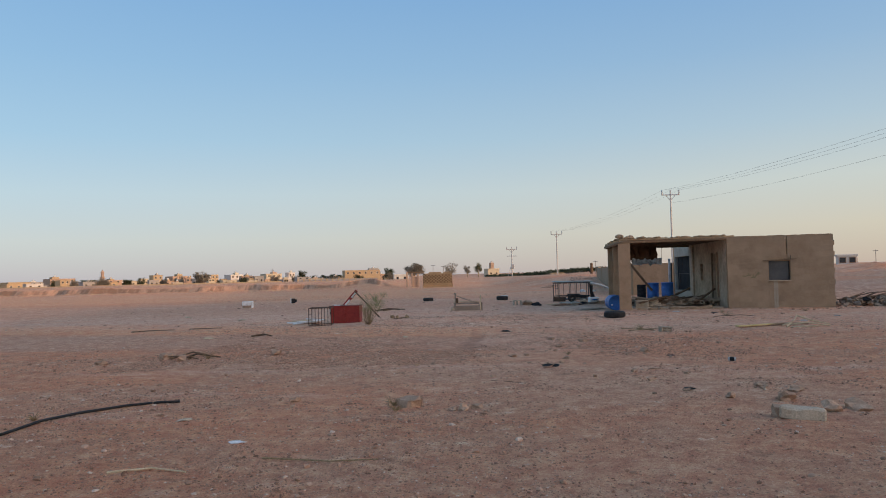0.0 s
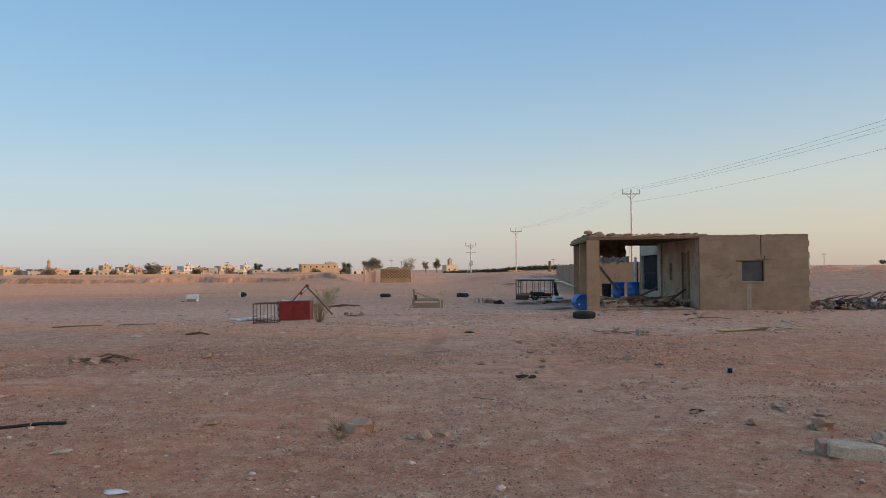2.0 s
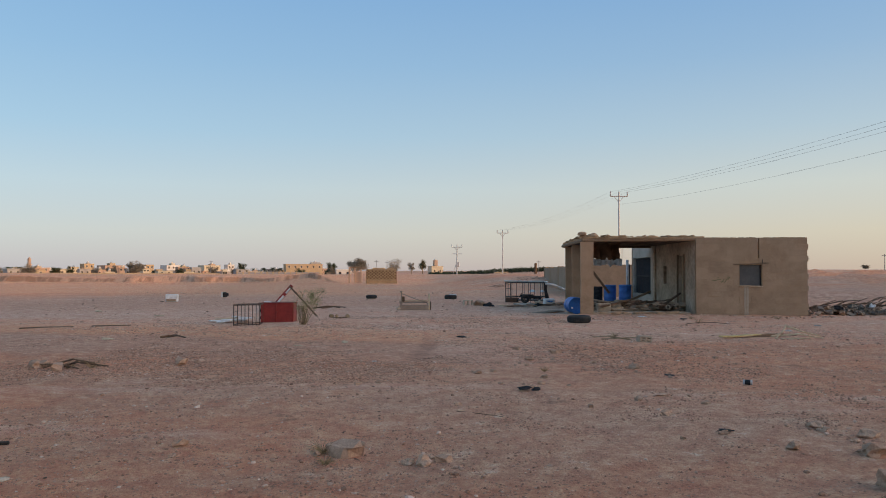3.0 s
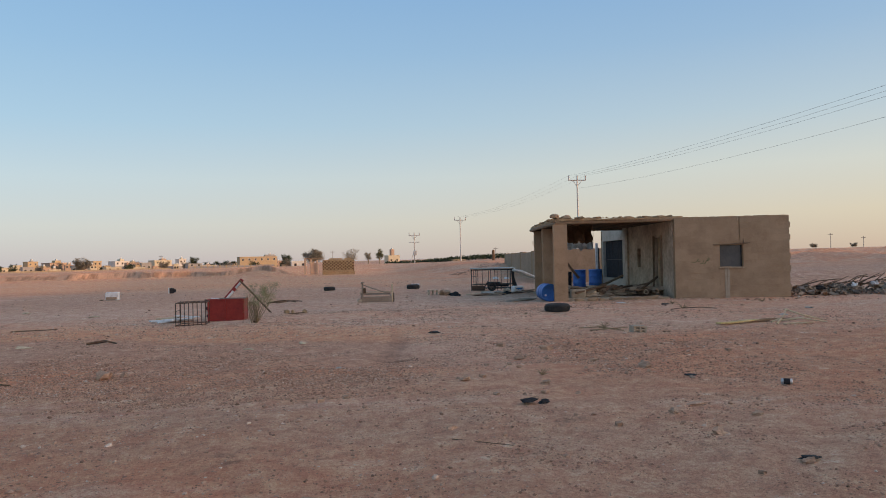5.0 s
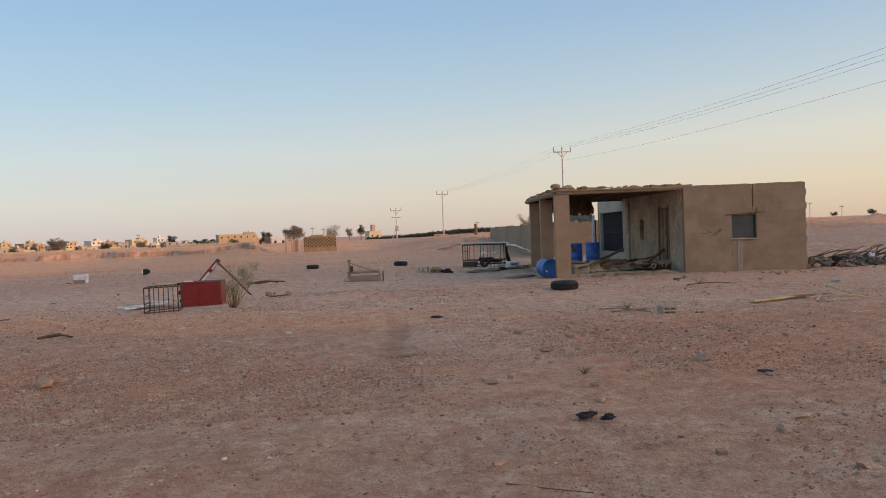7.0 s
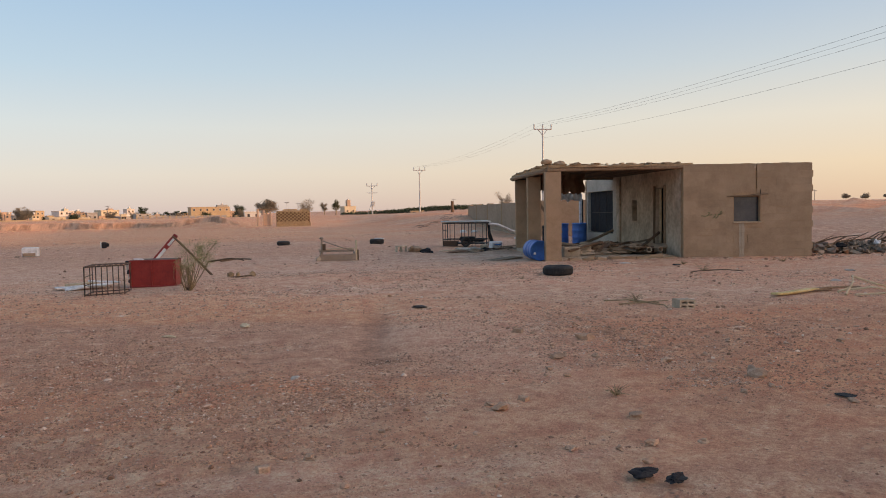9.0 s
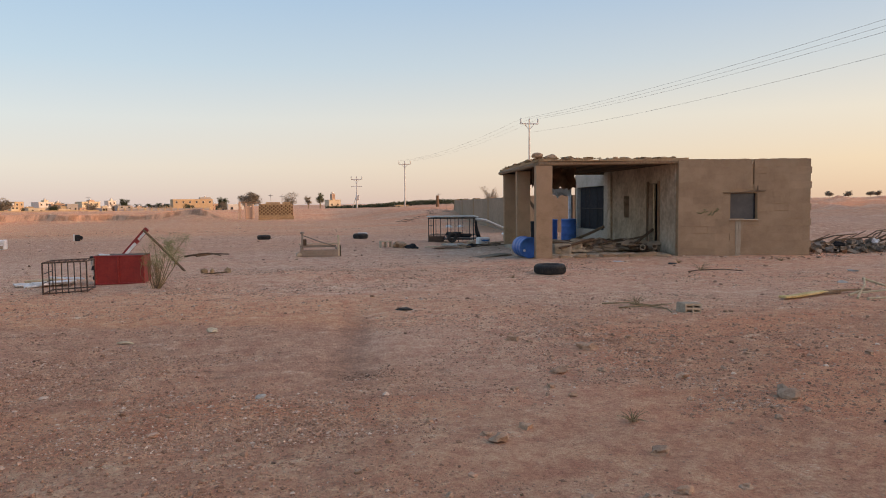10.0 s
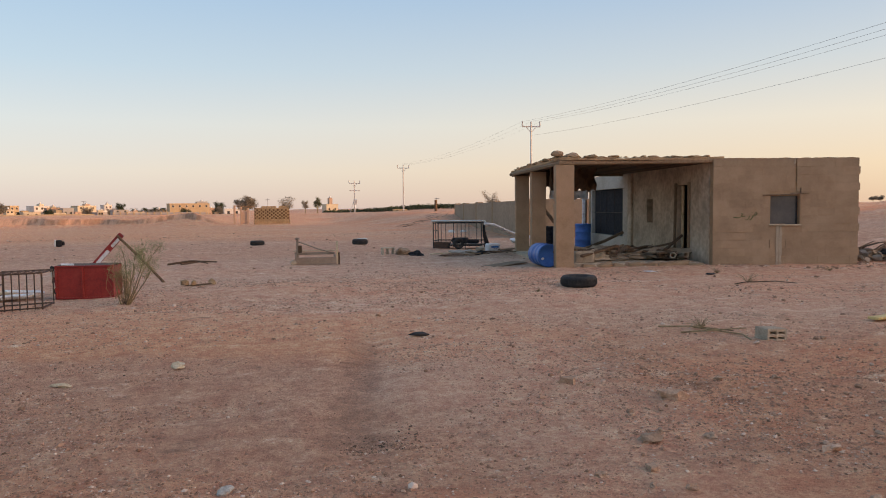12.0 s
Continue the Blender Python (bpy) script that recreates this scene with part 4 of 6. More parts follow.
def red_box():
    w, dp, ht = 0.93, 0.55, 0.57
    x, y = -3.31, 24.3
    ob = thing("steel_box", "upturned red painted steel box with a rib down its front", "box", pose(x, y, h(x, y), 0, 0, -2.5))
    bm = bmesh.new()
    add_box(bm, (w - 0.02, 0.012, ht - 0.03), centre=(0, 0.014, ht / 2))
    part("front_panel", bm, red_paint_mat, ob)
    part("back_panel", box((w - 0.02, 0.012, ht - 0.03), 0, (0, dp - 0.014, ht / 2)), red_paint_mat, ob)
    for s in (-1, 1):
        part("side_panel", box((0.012, dp - 0.03, ht - 0.03), 0, (s * (w / 2 - 0.01), dp / 2, ht / 2)), red_paint_mat, ob)
        for yy in (0, dp - 0.01):
            part("corner_angle", box((0.035, 0.035, ht), 0.006, (s * (w / 2 - 0.012), yy, ht / 2)), red_paint_mat, ob)
    part("rib", box((0.035, 0.04, ht - 0.04), 0.005, (-0.03, -0.005, ht / 2)), red_paint_mat, ob)
    part("rim", box((w + 0.01, 0.03, 0.03), 0.006, (0, -0.004, ht - 0.01)), red_paint_mat, ob)
    part("rim", box((w + 0.01, 0.03, 0.03), 0.006, (0, -0.004, 0.016)), red_paint_mat, ob)
    part("lid", box((w, dp, 0.015), 0.004, (0, dp / 2, ht - 0.002)), rust_mat, ob)
    bm = bmesh.new()
    add_box(bm, (0.20, 0.16, 0.02), pose(-0.30, 0.12, ht + 0.016, 3, 4, 20), 0.006)
    part("white_scrap", bm, white_paint_mat, ob, "flaked white scrap on the lid")
    for i in range(5):
        part("rag", rough_stone(0.11, 60 + i, (0.6, 0.7, 1.2), 2, 0.4), pale_cloth_mat if i % 2 else black_cloth_mat, ob, at=pose(-w / 2 - 0.05 + 0.012 * i, 0.02, ht - 0.06 - 0.095 * i))
    return ob


def a_frame():
    """Two boards propped together behind the red box."""
    x, y = -3.32, 27.2
    ob = thing("trestle", "two dark boards propped together, flaked red and white paint", "trestle", pose(x, y, h(x, y)))
    tilt = math.atan2(0.86, 1.0)
    leg = part("leg", box((0.12, 0.05, 1.34), 0.006, (0, 0, 0.67)), red_paint_mat, ob, at=pose(-0.84, 0.05, -0.02, 0, math.degrees(tilt), 0))
    part("paint_strip", box((0.07, 0.012, 0.42), 0.003, (0.022, -0.028, 0.72)), white_paint_mat, leg, "chipped white paint")
    part("paint_strip", box((0.06, 0.012, 0.24), 0.003, (0.02, -0.028, 1.15)), white_paint_mat, leg, "chipped white paint")
    part("red_edge", box((0.022, 0.014, 1.2), 0.003, (-0.034, -0.027, 0.68)), red_paint_mat, leg)
    part("leg_head", box((0.11, 0.06, 0.12), 0.01, (0.0, 0, 1.30)), red_paint_mat, leg)
    part("strut", tube([(-0.02, -0.06, 0.98), (0.42, -0.2, 0.54), (0.92, -0.35, 0.0)], 0.03, 6), dark_wood_mat, ob, "brown prop")


def bar_crate():
    """A welded crate of rusty bars beside the red box."""
    a, b = Vector((-4.21, 22.62)), Vector((-3.57, 22.90))
    d = (b - a).normalized()
    n = Vector((-0.04, 1.0))
    dp, ht, length = 0.66, 0.55, (b - a).length
    ob = thing("bar_crate", "rusty welded crate of steel bars standing on the sand", "crate", pose(a.x, a.y, h(a.x, a.y)))
    p = lambda s, w, z: (d.x * s + n.x * w, d.y * s + n.y * w, z)
    for z in (0.02, ht):
        for w in (0, dp):
            part("rail", tube([p(0, w, z), p(length, w, z)], 0.013, 6), rust_mat, ob)
        for s in (0, length):
            part("end_rail", tube([p(s, 0, z), p(s, dp, z)], 0.013, 6), rust_mat, ob)
    for i in range(8):
        s = length * i / 7
        part("upright", tube([p(s, 0, 0.0), p(s, 0, ht)], 0.010 + 0.004 * (i in (0, 7)), 6), rust_mat, ob)
        if i in (0, 7):
            part("upright", tube([p(s, dp, 0.0), p(s, dp, ht)], 0.010, 6), rust_mat, ob)
        if 0 < i < 7:
            part("cross_bar", tube([p(s, 0, ht), p(s, dp, ht)], 0.010, 6), rust_mat, ob)
    for z in (0.2, 0.36):
        part("end_bar", tube([p(0, 0, z), p(0, dp, z)], 0.009, 6), rust_mat, ob)


bench_mat = surface("greyed_brown_board", [(0.24, 0.165, 0.12), (0.30, 0.215, 0.16), (0.35, 0.26, 0.20)], 3, 0.85, bump=0.2)


def bench():
    x, y = 0.88, 31.0
    ob = thing("bench_frame", "broken grey wooden bench frame with two posts", "bench", pose(x, y, h(x, y), 0, 0, 1))
    part("front_board", box((1.12, 0.03, 0.20), 0.008, (0.02, 0, 0.11)), bench_mat, ob)
    part("seat_edge", box((1.16, 0.07, 0.03), 0.008, (0.02, 0.44, 0.36)), pale_wood_mat, ob, "pale seat edge")
    part("back_board", box((1.1, 0.03, 0.07), 0.008, (0.02, 0.42, 0.29)), bench_mat, ob)
    for s in (-0.50, 0.55):
        part("side_board", box((0.03, 0.42, 0.24), 0.006, (s, 0.21, 0.15)), bench_mat, ob)
    part("post", box((0.06, 0.06, 0.70), 0.008, (-0.45, 0.36, 0.35)), bench_mat, ob)
    part("post_head", rough_stone(0.13, 4, (1, 1, 0.7), 2, 0.2), bench_mat, ob, at=pose(-0.45, 0.36, 0.70))
    part("post", box((0.055, 0.06, 0.64), 0.008, (0.60, 0.02, 0.32)), pale_wood_mat, ob)
    part("post_brace", box((0.04, 0.05, 0.34), 0.008, (0.66, 0.10, 0.16)), dark_wood_mat, ob)
    part("diagonal", tube([(-0.42, 0.34, 0.62), (0.10, 0.34, 0.42), (0.5, 0.30, 0.30)], 0.016, 6), bench_mat, ob)
    part("foot_block", rough_stone(0.22, 9, (0.8, 0.8, 0.9), 2, 0.25), concrete_mat, ob, at=pose(-0.58, 0.02, 0.06))
    part("brown_flap", box((0.1, 0.03, 0.2), 0.01, (-0.38, 0.32, 0.42)), dark_wood_mat, ob)


def trailer():
    a, b = Vector((5.5, 37.4)), Vector((7.15, 36.7))
    d = (b - a).normalized()
    length, dp, ht = (b - a).length, 0.95, 0.97
    ang = math.degrees(math.atan2(d.y, d.x))
    ob = thing("cage_trailer", "black steel cage trailer with a pale green sheet roof", "trailer", pose(a.x, a.y, h(a.x, a.y), 0, 0, ang))
    bm = bmesh.new()
    add_box(bm, (length + 0.12, dp + 0.14, 0.05), pose(length / 2, dp / 2, ht + 0.03, -2.5, 0, 0), 0.012)
    part("roof_sheet", bm, roof_sheet_mat, ob)
    for w in (0, dp):
        for i in range(7):
            if w == 0 and i in (2, 5):
                continue
            s = length * i / 6
            part("post", tube([(s, w, 0.0), (s, w, ht)], 0.02 if i in (0, 6) else 0.013, 6), black_steel_mat, ob)
        for z in (0.28, ht - 0.03):
            part("rail", tube([(0, w, z), (length, w, z)], 0.016, 6), black_steel_mat, ob)
    for s in (0, length):
        for z in (0.28, 0.65, ht - 0.03):
            part("end_rail", tube([(s, 0, z), (s, dp, z)], 0.014, 6), black_steel_mat, ob)
        part("end_post", tube([(s, dp / 2, 0), (s, dp / 2, ht)], 0.013, 6), black_steel_mat, ob)
    part("floor_pan", box((length, dp, 0.05), 0.01, (length / 2, dp / 2, 0.12)), black_steel_mat, ob)
    part("side_plate", box((0.62, 0.02, 0.22), 0.006, (0.31, 0, 0.13)), rust_mat, ob)
    part("inner_frame", box((0.55, 0.5, 0.2), 0.03, (length * 0.52, 0.5, 0.28)), black_cloth_mat, ob)
    part("inner_frame", box((0.4, 0.4, 0.14), 0.03, (length * 0.80, 0.4, 0.25)), black_cloth_mat, ob)
    bm = bmesh.new()
    vs = {}
    for i in range(9):
        for j in range(13):
            u, v = i / 8, j / 12
            flare = 0.03 + 0.24 * v * v
            vs[(i, j)] = bm.verts.new((length + 0.04 + flare * (0.4 + 0.6 * u) + 0.03 * noise.noise(Vector((u * 6, v * 3, 1))), -0.05 + 0.5 * u, ht - v * (ht - 0.05)))
    for i in range(8):
        for j in range(12):
            bm.faces.new((vs[(i, j)], vs[(i + 1, j)], vs[(i + 1, j + 1)], vs[(i, j + 1)]))
    bmesh.ops.solidify(bm, geom=list(bm.faces), thickness=0.015)
    part("hanging_cloth", bm, black_cloth_mat, ob, "black cloth hanging over the end", smooth=True)
    bm = bmesh.new()
    add_lathe(bm, [(0.11, -0.06), (0.19, -0.07), (0.21, 0), (0.19, 0.07), (0.11, 0.06), (0.11, -0.06)], 24, pose(0.98, -0.20, 0.2, 90, 0, 30))
    part("wheel", bm, rubber_mat, ob, smooth=True)
    part("wheel_arm", tube([(0.55, -0.05, 0.05), (0.72, -0.12, 0.32), (0.80, -0.15, 0.45)], 0.02, 6), black_steel_mat, ob)


red_box()
a_frame()
bar_crate()
bench()
trailer()


# white plastic pipe that sags from the trailer towards the hut
pts = [(7.25, 36.6, 0.92), (7.7, 36.9, 0.86), (8.3, 37.2, 0.62), (8.9, 37.6, 0.42), (9.6, 38.2, 0.34)]
solid("plastic_pipe", tube([Vector(p) for p in pts], 0.055, 10), pvc_mat, "long white plastic pipe sagging off the trailer roof", "pipe", smooth=True)


# ---- compound wall, poles ----
def compound_wall():
    p, q = (17.2, 82.0), (11.6, 45.0)
    ob = thing("compound_wall", "long grey rendered compound wall with darker piers", "wall", None, kind="structure")
    part("panel", wall_cells(q, p, 0.2, -0.2, 1.84, [], 0.0, 4), compound_mat, ob)
    p, q = Vector(p), Vector(q)
    for t in (0.0, 0.26, 0.50, 0.76, 1.0):
        c = q.lerp(p, t)
        part("pier", box((0.42, 0.5, 1.98), 0.02, (0, 0, 0.93)), mortar_mat, ob, at=pose(c.x, c.y, 0, 0, 0, 8))
    # the warmer render colour carries the sunlight on this stretch
    part("panel", wall_cells((11.7, 44.9), (19.5, 43.45), 0.2, -0.2, 1.9, [], 0.0, 8), pillar_mat, ob, "stretch of wall behind the hut, sunlit warmth in its colour")


compound_wall()


def pole(x, y, top, label, double=False, lean=0.0):
    z = h(x, y)
    ht = top - z
    ob = thing("power_pole", label, "power pole", pose(x, y, z, 0, lean, 0), "power line")
    part("shaft", tube([(0, 0, -0.3), (0, 0, ht * 0.5), (0, 0, ht)], 0.15, 10, 0.09), zinc_mat, ob)
    part("crossarm", tube([(-1.15, 0, ht - 0.45), (1.15, 0, ht - 0.45)], 0.07, 6), zinc_mat, ob)
    for s in (-1, 1):
        part("arm_brace", tube([(0, 0, ht - 1.2), (s * 0.62, 0, ht - 0.48)], 0.04, 6), zinc_mat, ob)
    for s in (-1.1, 0.0, 1.1):
        bm = bmesh.new()
        base = ht - 0.42
        add_lathe(bm, [(0.05, 0), (0.09, 0.12), (0.06, 0.16), (0.10, 0.3), (0.06, 0.36), (0.09, 0.5), (0.04, 0.62), (0.001, 0.64)], 10, pose(s, 0, base))
        part("insulator", bm, zinc_mat, ob)
    if double:
        part("crossarm", tube([(-1.1, 0, ht - 1.9), (1.1, 0, ht - 1.9)], 0.06, 6), zinc_mat, ob)
        part("transformer", box((0.7, 0.6, 1.0), 0.06, (0.1, -0.4, ht - 4.2)), zinc_mat, ob)
        part("stay", tube([(0, 0, ht * 0.45), (-0.9, 0, 0)], 0.06, 6), zinc_mat, ob)
    return ob


P1, P2, P3, P0 = (29.5, 95.0, 11.6), (22.9, 149.2, 9.6), (14.8, 161.2, 7.1), (31.5, 16.0, 11.0)
pole(*P1, "slim grey steel power pole with one crossarm")
pole(*P2, "slim grey steel power pole with one crossarm")
pole(*P3, "power pole with two crossarms and a transformer", True)
pole(*P0, "slim grey steel power pole with one crossarm")


def wire(a, b, sag, r=0.008):
    pts = [Vector(a).lerp(Vector(b), i / 24) - Vector((0, 0, sag * 4 * (i / 24) * (1 - i / 24))) for i in range(25)]
    solid("power_wire", tube(pts, r, 5), wire_mat, "thin power wire strung between the poles", "wire", group="power line")


for off in (-1.1, 0.0, 1.1):
    rise = 0.2
    wire((P1[0] + off, P1[1], P1[2] + rise - 0.05), (P0[0] + off, P0[1], P0[2] + rise), 0.9)
    wire((P1[0] + off, P1[1], P1[2] + rise - 0.05), (P2[0] + off, P2[1], P2[2] + rise), 0.9, 0.006)
wire((P1[0], P1[1], P1[2] - 1.5), (P0[0], P0[1], P0[2] - 1.2), 0.9)


# ---- trees and shrubs ----
def add_leaves(bm, centre, radius, count, size, rs, flat=1.0):
    """Small leaf blades scattered through a clump, denser towards its skin."""
    for _ in range(count):
        v = Vector((rs.gauss(0, 1), rs.gauss(0, 1), rs.gauss(0, 1))).normalized() * radius * rs.uniform(0.35, 1.0)
        v.z *= flat
        q = Vector(centre) + v
        a = Vector((rs.gauss(0, 1), rs.gauss(0, 1), rs.gauss(0, 1))).normalized()
        b = a.cross(Vector((rs.gauss(0, 1), rs.gauss(0, 1), rs.gauss(0, 1)))).normalized()
        s = size * rs.uniform(0.6, 1.4)
        bm.faces.new([bm.verts.new(q + a * s), bm.verts.new(q + b * s * 0.5), bm.verts.new(q - a * s), bm.verts.new(q - b * s * 0.5)])


def tree(label, x, y, top, width, leaf, seed, dense=1.0, trunk_h=0.3, group=""):
    rs = random.Random(seed)
    z = h(x, y)
    ht = top - z
    ob = thing("tree", label, "tree", pose(x, y, z), group)
    bm = bmesh.new()
    tips = []
    fork = Vector((rs.uniform(-0.05, 0.05) * width, 0, ht * trunk_h))
    add_tube(bm, [(0, 0, -0.2), fork * 0.5 + Vector((0.04 * width, 0, 0)), fork], ht * 0.035, 7, ht * 0.024)
    for i in range(9):
        a = i * 2.4 + rs.uniform(-0.4, 0.4)
        r = width * 0.5 * rs.uniform(0.45, 0.85)
        tip = Vector((math.cos(a) * r, math.sin(a) * r, ht * rs.uniform(0.38 if trunk_h > 0.2 else 0.12, 0.92)))
        mid = fork.lerp(tip, 0.5) + Vector((0, 0, ht * 0.07))
        add_tube(bm, [fork, mid, tip], ht * 0.016, 5, ht * 0.005)
        tips += [tip, mid.lerp(tip, 0.5), mid]
        for _ in range(3):
            t2 = mid.lerp(tip, rs.uniform(0.3, 1)) + Vector((rs.uniform(-1, 1), rs.uniform(-1, 1), rs.uniform(0.1, 1))) * width * 0.14
            add_tube(bm, [mid.lerp(tip, 0.4), t2], ht * 0.006, 4, ht * 0.002)
            tips.append(t2)
    part("trunk", bm, twig_mat, ob)
    bm = bmesh.new()
    if dense > 0.8:
        add_leaves(bm, (0, 0, ht * 0.5), width * 0.40, int(1300 * dense), width * 0.026, rs, 0.45 * ht / (width * 0.8))
    for tip in tips:
        add_leaves(bm, tip, width * rs.uniform(0.13, 0.22), int(60 * dense), width * 0.024, rs, 0.85)
    part("crown", bm, leaf, ob)
    return ob


def palm(x, y, ht, seed):
    rs = random.Random(seed)
    ob = thing("palm_tree", "distant dark green date palm among houses", "palm", pose(x, y, h(x, y)), "palms by the town")
    part("trunk", tube([(0, 0, -0.2), (0.1, 0, ht * 0.4), (0, 0, ht * 0.75)], 0.3, 7, 0.22), twig_mat, ob)
    bm = bmesh.new()
    for i in range(26):
        a, up = i * 2.4, rs.uniform(-0.2, 1.1)
        prev = None
        for k in range(7):
            t = k / 6
            r, z = 2.3 * t, ht * 0.75 + up * 2.2 * t - 1.9 * t * t
            c, s = math.cos(a), math.sin(a)
            w = 0.34 * (1 - t * 0.8)
            pair = (bm.verts.new((c * r - s * w, s * r + c * w, z - 0.1)), bm.verts.new((c * r, s * r, z + 0.05)), bm.verts.new((c * r + s * w, s * r - c * w, z - 0.1)))
            if prev:
                bm.faces.new((prev[0], prev[1], pair[1], pair[0]))
                bm.faces.new((prev[1], prev[2], pair[2], pair[1]))
            prev = pair
    part("crown", bm, dark_leaf_mat, ob)


def polar(az, dist):
    return dist * math.sin(radians(az)), dist * math.cos(radians(az))


tree("bare grey-brown thorn tree behind the pierced wall", *polar(-2.35, 138), 3.9, 3.7, dead_crown_mat, 3, 1.5, 0.15)
tree("leafless dry thorn tree beyond the pierced wall", *polar(0.35, 150), 3.7, 3.4, dead_crown_mat, 5, 0.45)
tree("small distant tree with a thin crown", *polar(1.75, 190), 4.0, 2.0, dead_crown_mat, 7, 0.9, 0.5)
tree("small distant tree with a rounded crown", *polar(2.6, 185), 4.6, 2.5, leaf_mat, 8, 1.0, 0.5)
tree("round dark green tree beside a long villa", *polar(-4.35, 420), 6.2, 6.5, dark_leaf_mat, 9, 1.6, 0.25)
tree("dark green tree among low houses", *polar(-11.0, 480), 6.4, 6.0, dark_leaf_mat, 10, 1.3, 0.3)
tree("dark ragged tree among low houses", *polar(-18.3, 430), 5.4, 8.5, dead_crown_mat, 11, 1.6, 0.3)
tree("dark ragged tree among low houses", *polar(-19.9, 440), 3.6, 6.5, dead_crown_mat, 12, 1.6, 0.3)
tree("dark green tree among low houses", *polar(-15.0, 470), 4.4, 5.0, dark_leaf_mat, 13, 1.3, 0.3)
tree("dark green tree among low houses", *polar(-23.4, 420), 2.4, 6.0, dark_leaf_mat, 14, 1.3, 0.3)
tree("dark green tree among low houses", *polar(-28.0, 430), 3.0, 5.0, dark_leaf_mat, 15, 1.3, 0.3)
for i, (a, t) in enumerate(((-10.1, 4.6), (-9.4, 5.0), (-8.7, 5.3), (-8.2, 4.8), (-26.2, 4.8), (-25.6, 5.0))):
    palm(*polar(a, 470), t + 1.2, 30 + i)
for i, (a, dd, t) in enumerate(((38.2, 190, 4.3), (39.4, 200, 4.6), (40.6, 195, 5.2), (41.1, 205, 4.8), (33.8, 230, 4.0), (36.2, 220, 4.0), (44.0, 200, 4.6))):
    x, y = polar(a, dd)
    tree("small far tree on the eastern rise", x, y, h(x, y) + t * 0.32, 2.0, dead_crown_mat, 50 + i, 1.0, 0.35, "trees on the rise")
x, y = polar(14.6, 110)
tree("leafless tree behind the compound wall", x, y, 3.6, 2.6, dead_crown_mat, 61, 0.35, 0.35)


def tree_line():
    rs = random.Random(4)
    bm = bmesh.new()
    for i in range(210):
        a = 3.2 + 13.5 * i / 209
        dist = 430 + rs.uniform(-12, 12)
        x, y = polar(a, dist)
        ht = rs.uniform(2.2, 3.1)
        add_leaves(bm, (x, y, h(x, y) + ht * 0.5 + 0.3), ht * 0.62, 42, 0.5, rs, 0.9)
    me = mesh_of(bm, "orchard", dark_leaf_mat)
    tagged(new("orchard", me), "long dark green belt of trees on the horizon", "orchard", kind="stuff")


tree_line()


# ---- the town beyond the scarp ----
def villa(label, az0, az1, dist, top_z, material, turn=24, storeys=2, wing=0.0, tower=0.0, deep=0.8, base_z=None, group="houses of the town"):
    x, y = polar((az0 + az1) / 2, dist)
    w = dist * radians(az1 - az0)
    z = h(x, y) if base_z is None else base_z
    ht = top_z + (1.3 if dist > 300 else 0.0) - z
    c, s = math.cos(radians(turn)), math.sin(radians(turn))
    bw = w / (c + deep * s)
    bd = bw * deep
    ob = thing("villa", label, "house", pose(x, y, z, 0, 0, turn - (az0 + az1) / 2), group)
    part("wall", box((bw, bd, ht), 0.05, (0, bd / 2 - 0.3, ht / 2 - 0.4)), villa_mats[material], ob)
    part("parapet", box((bw + 0.3, bd + 0.3, 0.35), 0.04, (0, bd / 2 - 0.3, ht - 0.35)), villa_mats[material], ob)
    if tower:
        part("stair_tower", box((bw * 0.28, bd * 0.4, tower), 0.04, (bw * wing, bd * 0.45, ht - 0.4 + tower / 2)), villa_mats[(material + 3) % 5], ob)
        bm = bmesh.new()
        add_lathe(bm, [(0.001, 0), (0.55, 0), (0.6, 0.15), (0.6, 0.8), (0.3, 1.0), (0.001, 1.02)], 12, pose(bw * wing, bd * 0.45, ht + tower - 0.4))
        part("water_tank", bm, villa_mats[1], ob)
    n = max(2, int(bw / 3.2))
    fl = ht / storeys
    for k in range(storeys):
        for i in range(n):
            wx = -bw / 2 + bw * (i + 0.5) / n
            f = part("window", box((1.15, 0.12, min(1.3, fl * 0.42)), 0.02, (wx, -0.32, fl * (k + 0.52))), villa_mats[(material + 1) % 5], ob)
            part("pane", box((0.95, 0.06, min(1.1, fl * 0.36)), 0.01, (wx, -0.40, fl * (k + 0.52))), pane_mat, f)
        for i in range(max(1, n // 2)):
            wy = bd * (i + 0.5) / max(1, n // 2) - 0.3
            f = part("window", box((0.12, 1.15, min(1.3, fl * 0.42)), 0.02, (bw / 2 + 0.02, wy, fl * (k + 0.52))), villa_mats[(material + 1) % 5], ob)
            part("pane", box((0.06, 0.95, min(1.1, fl * 0.36)), 0.01, (bw / 2 + 0.09, wy, fl * (k + 0.52))), pane_mat, f)
    return ob


villa("low tan house on the edge of town", -31.0, -29.2, 420, 1.5, 0, storeys=1)
villa("low white house on the edge of town", -29.9, -28.5, 400, 0.6, 1, storeys=1)
villa("brown two-storey house with a tank tower", -28.5, -26.5, 480, 3.1, 2, 20, 2, -0.2, 1.3)
villa("low grey walled house", -26.4, -25.3, 430, 1.0, 3, storeys=1)
villa("low white hall beside the minaret", -24.6, -23.3, 460, 1.6, 1, storeys=1)
villa("small cream house in the town", -22.6, -21.9, 500, 2.2, 4, storeys=1)
villa("tan two-storey house in the town", -21.8, -20.9, 500, 4.2, 0, 30, 2, 0.1, 0.8)
villa("grey and tan house with an upper room", -20.6, -18.8, 510, 3.3, 2, 28, 2, 0.0, 1.6)
villa("square tan house with a flat roof", -17.8, -17.0, 490, 3.7, 0, 35, 2)
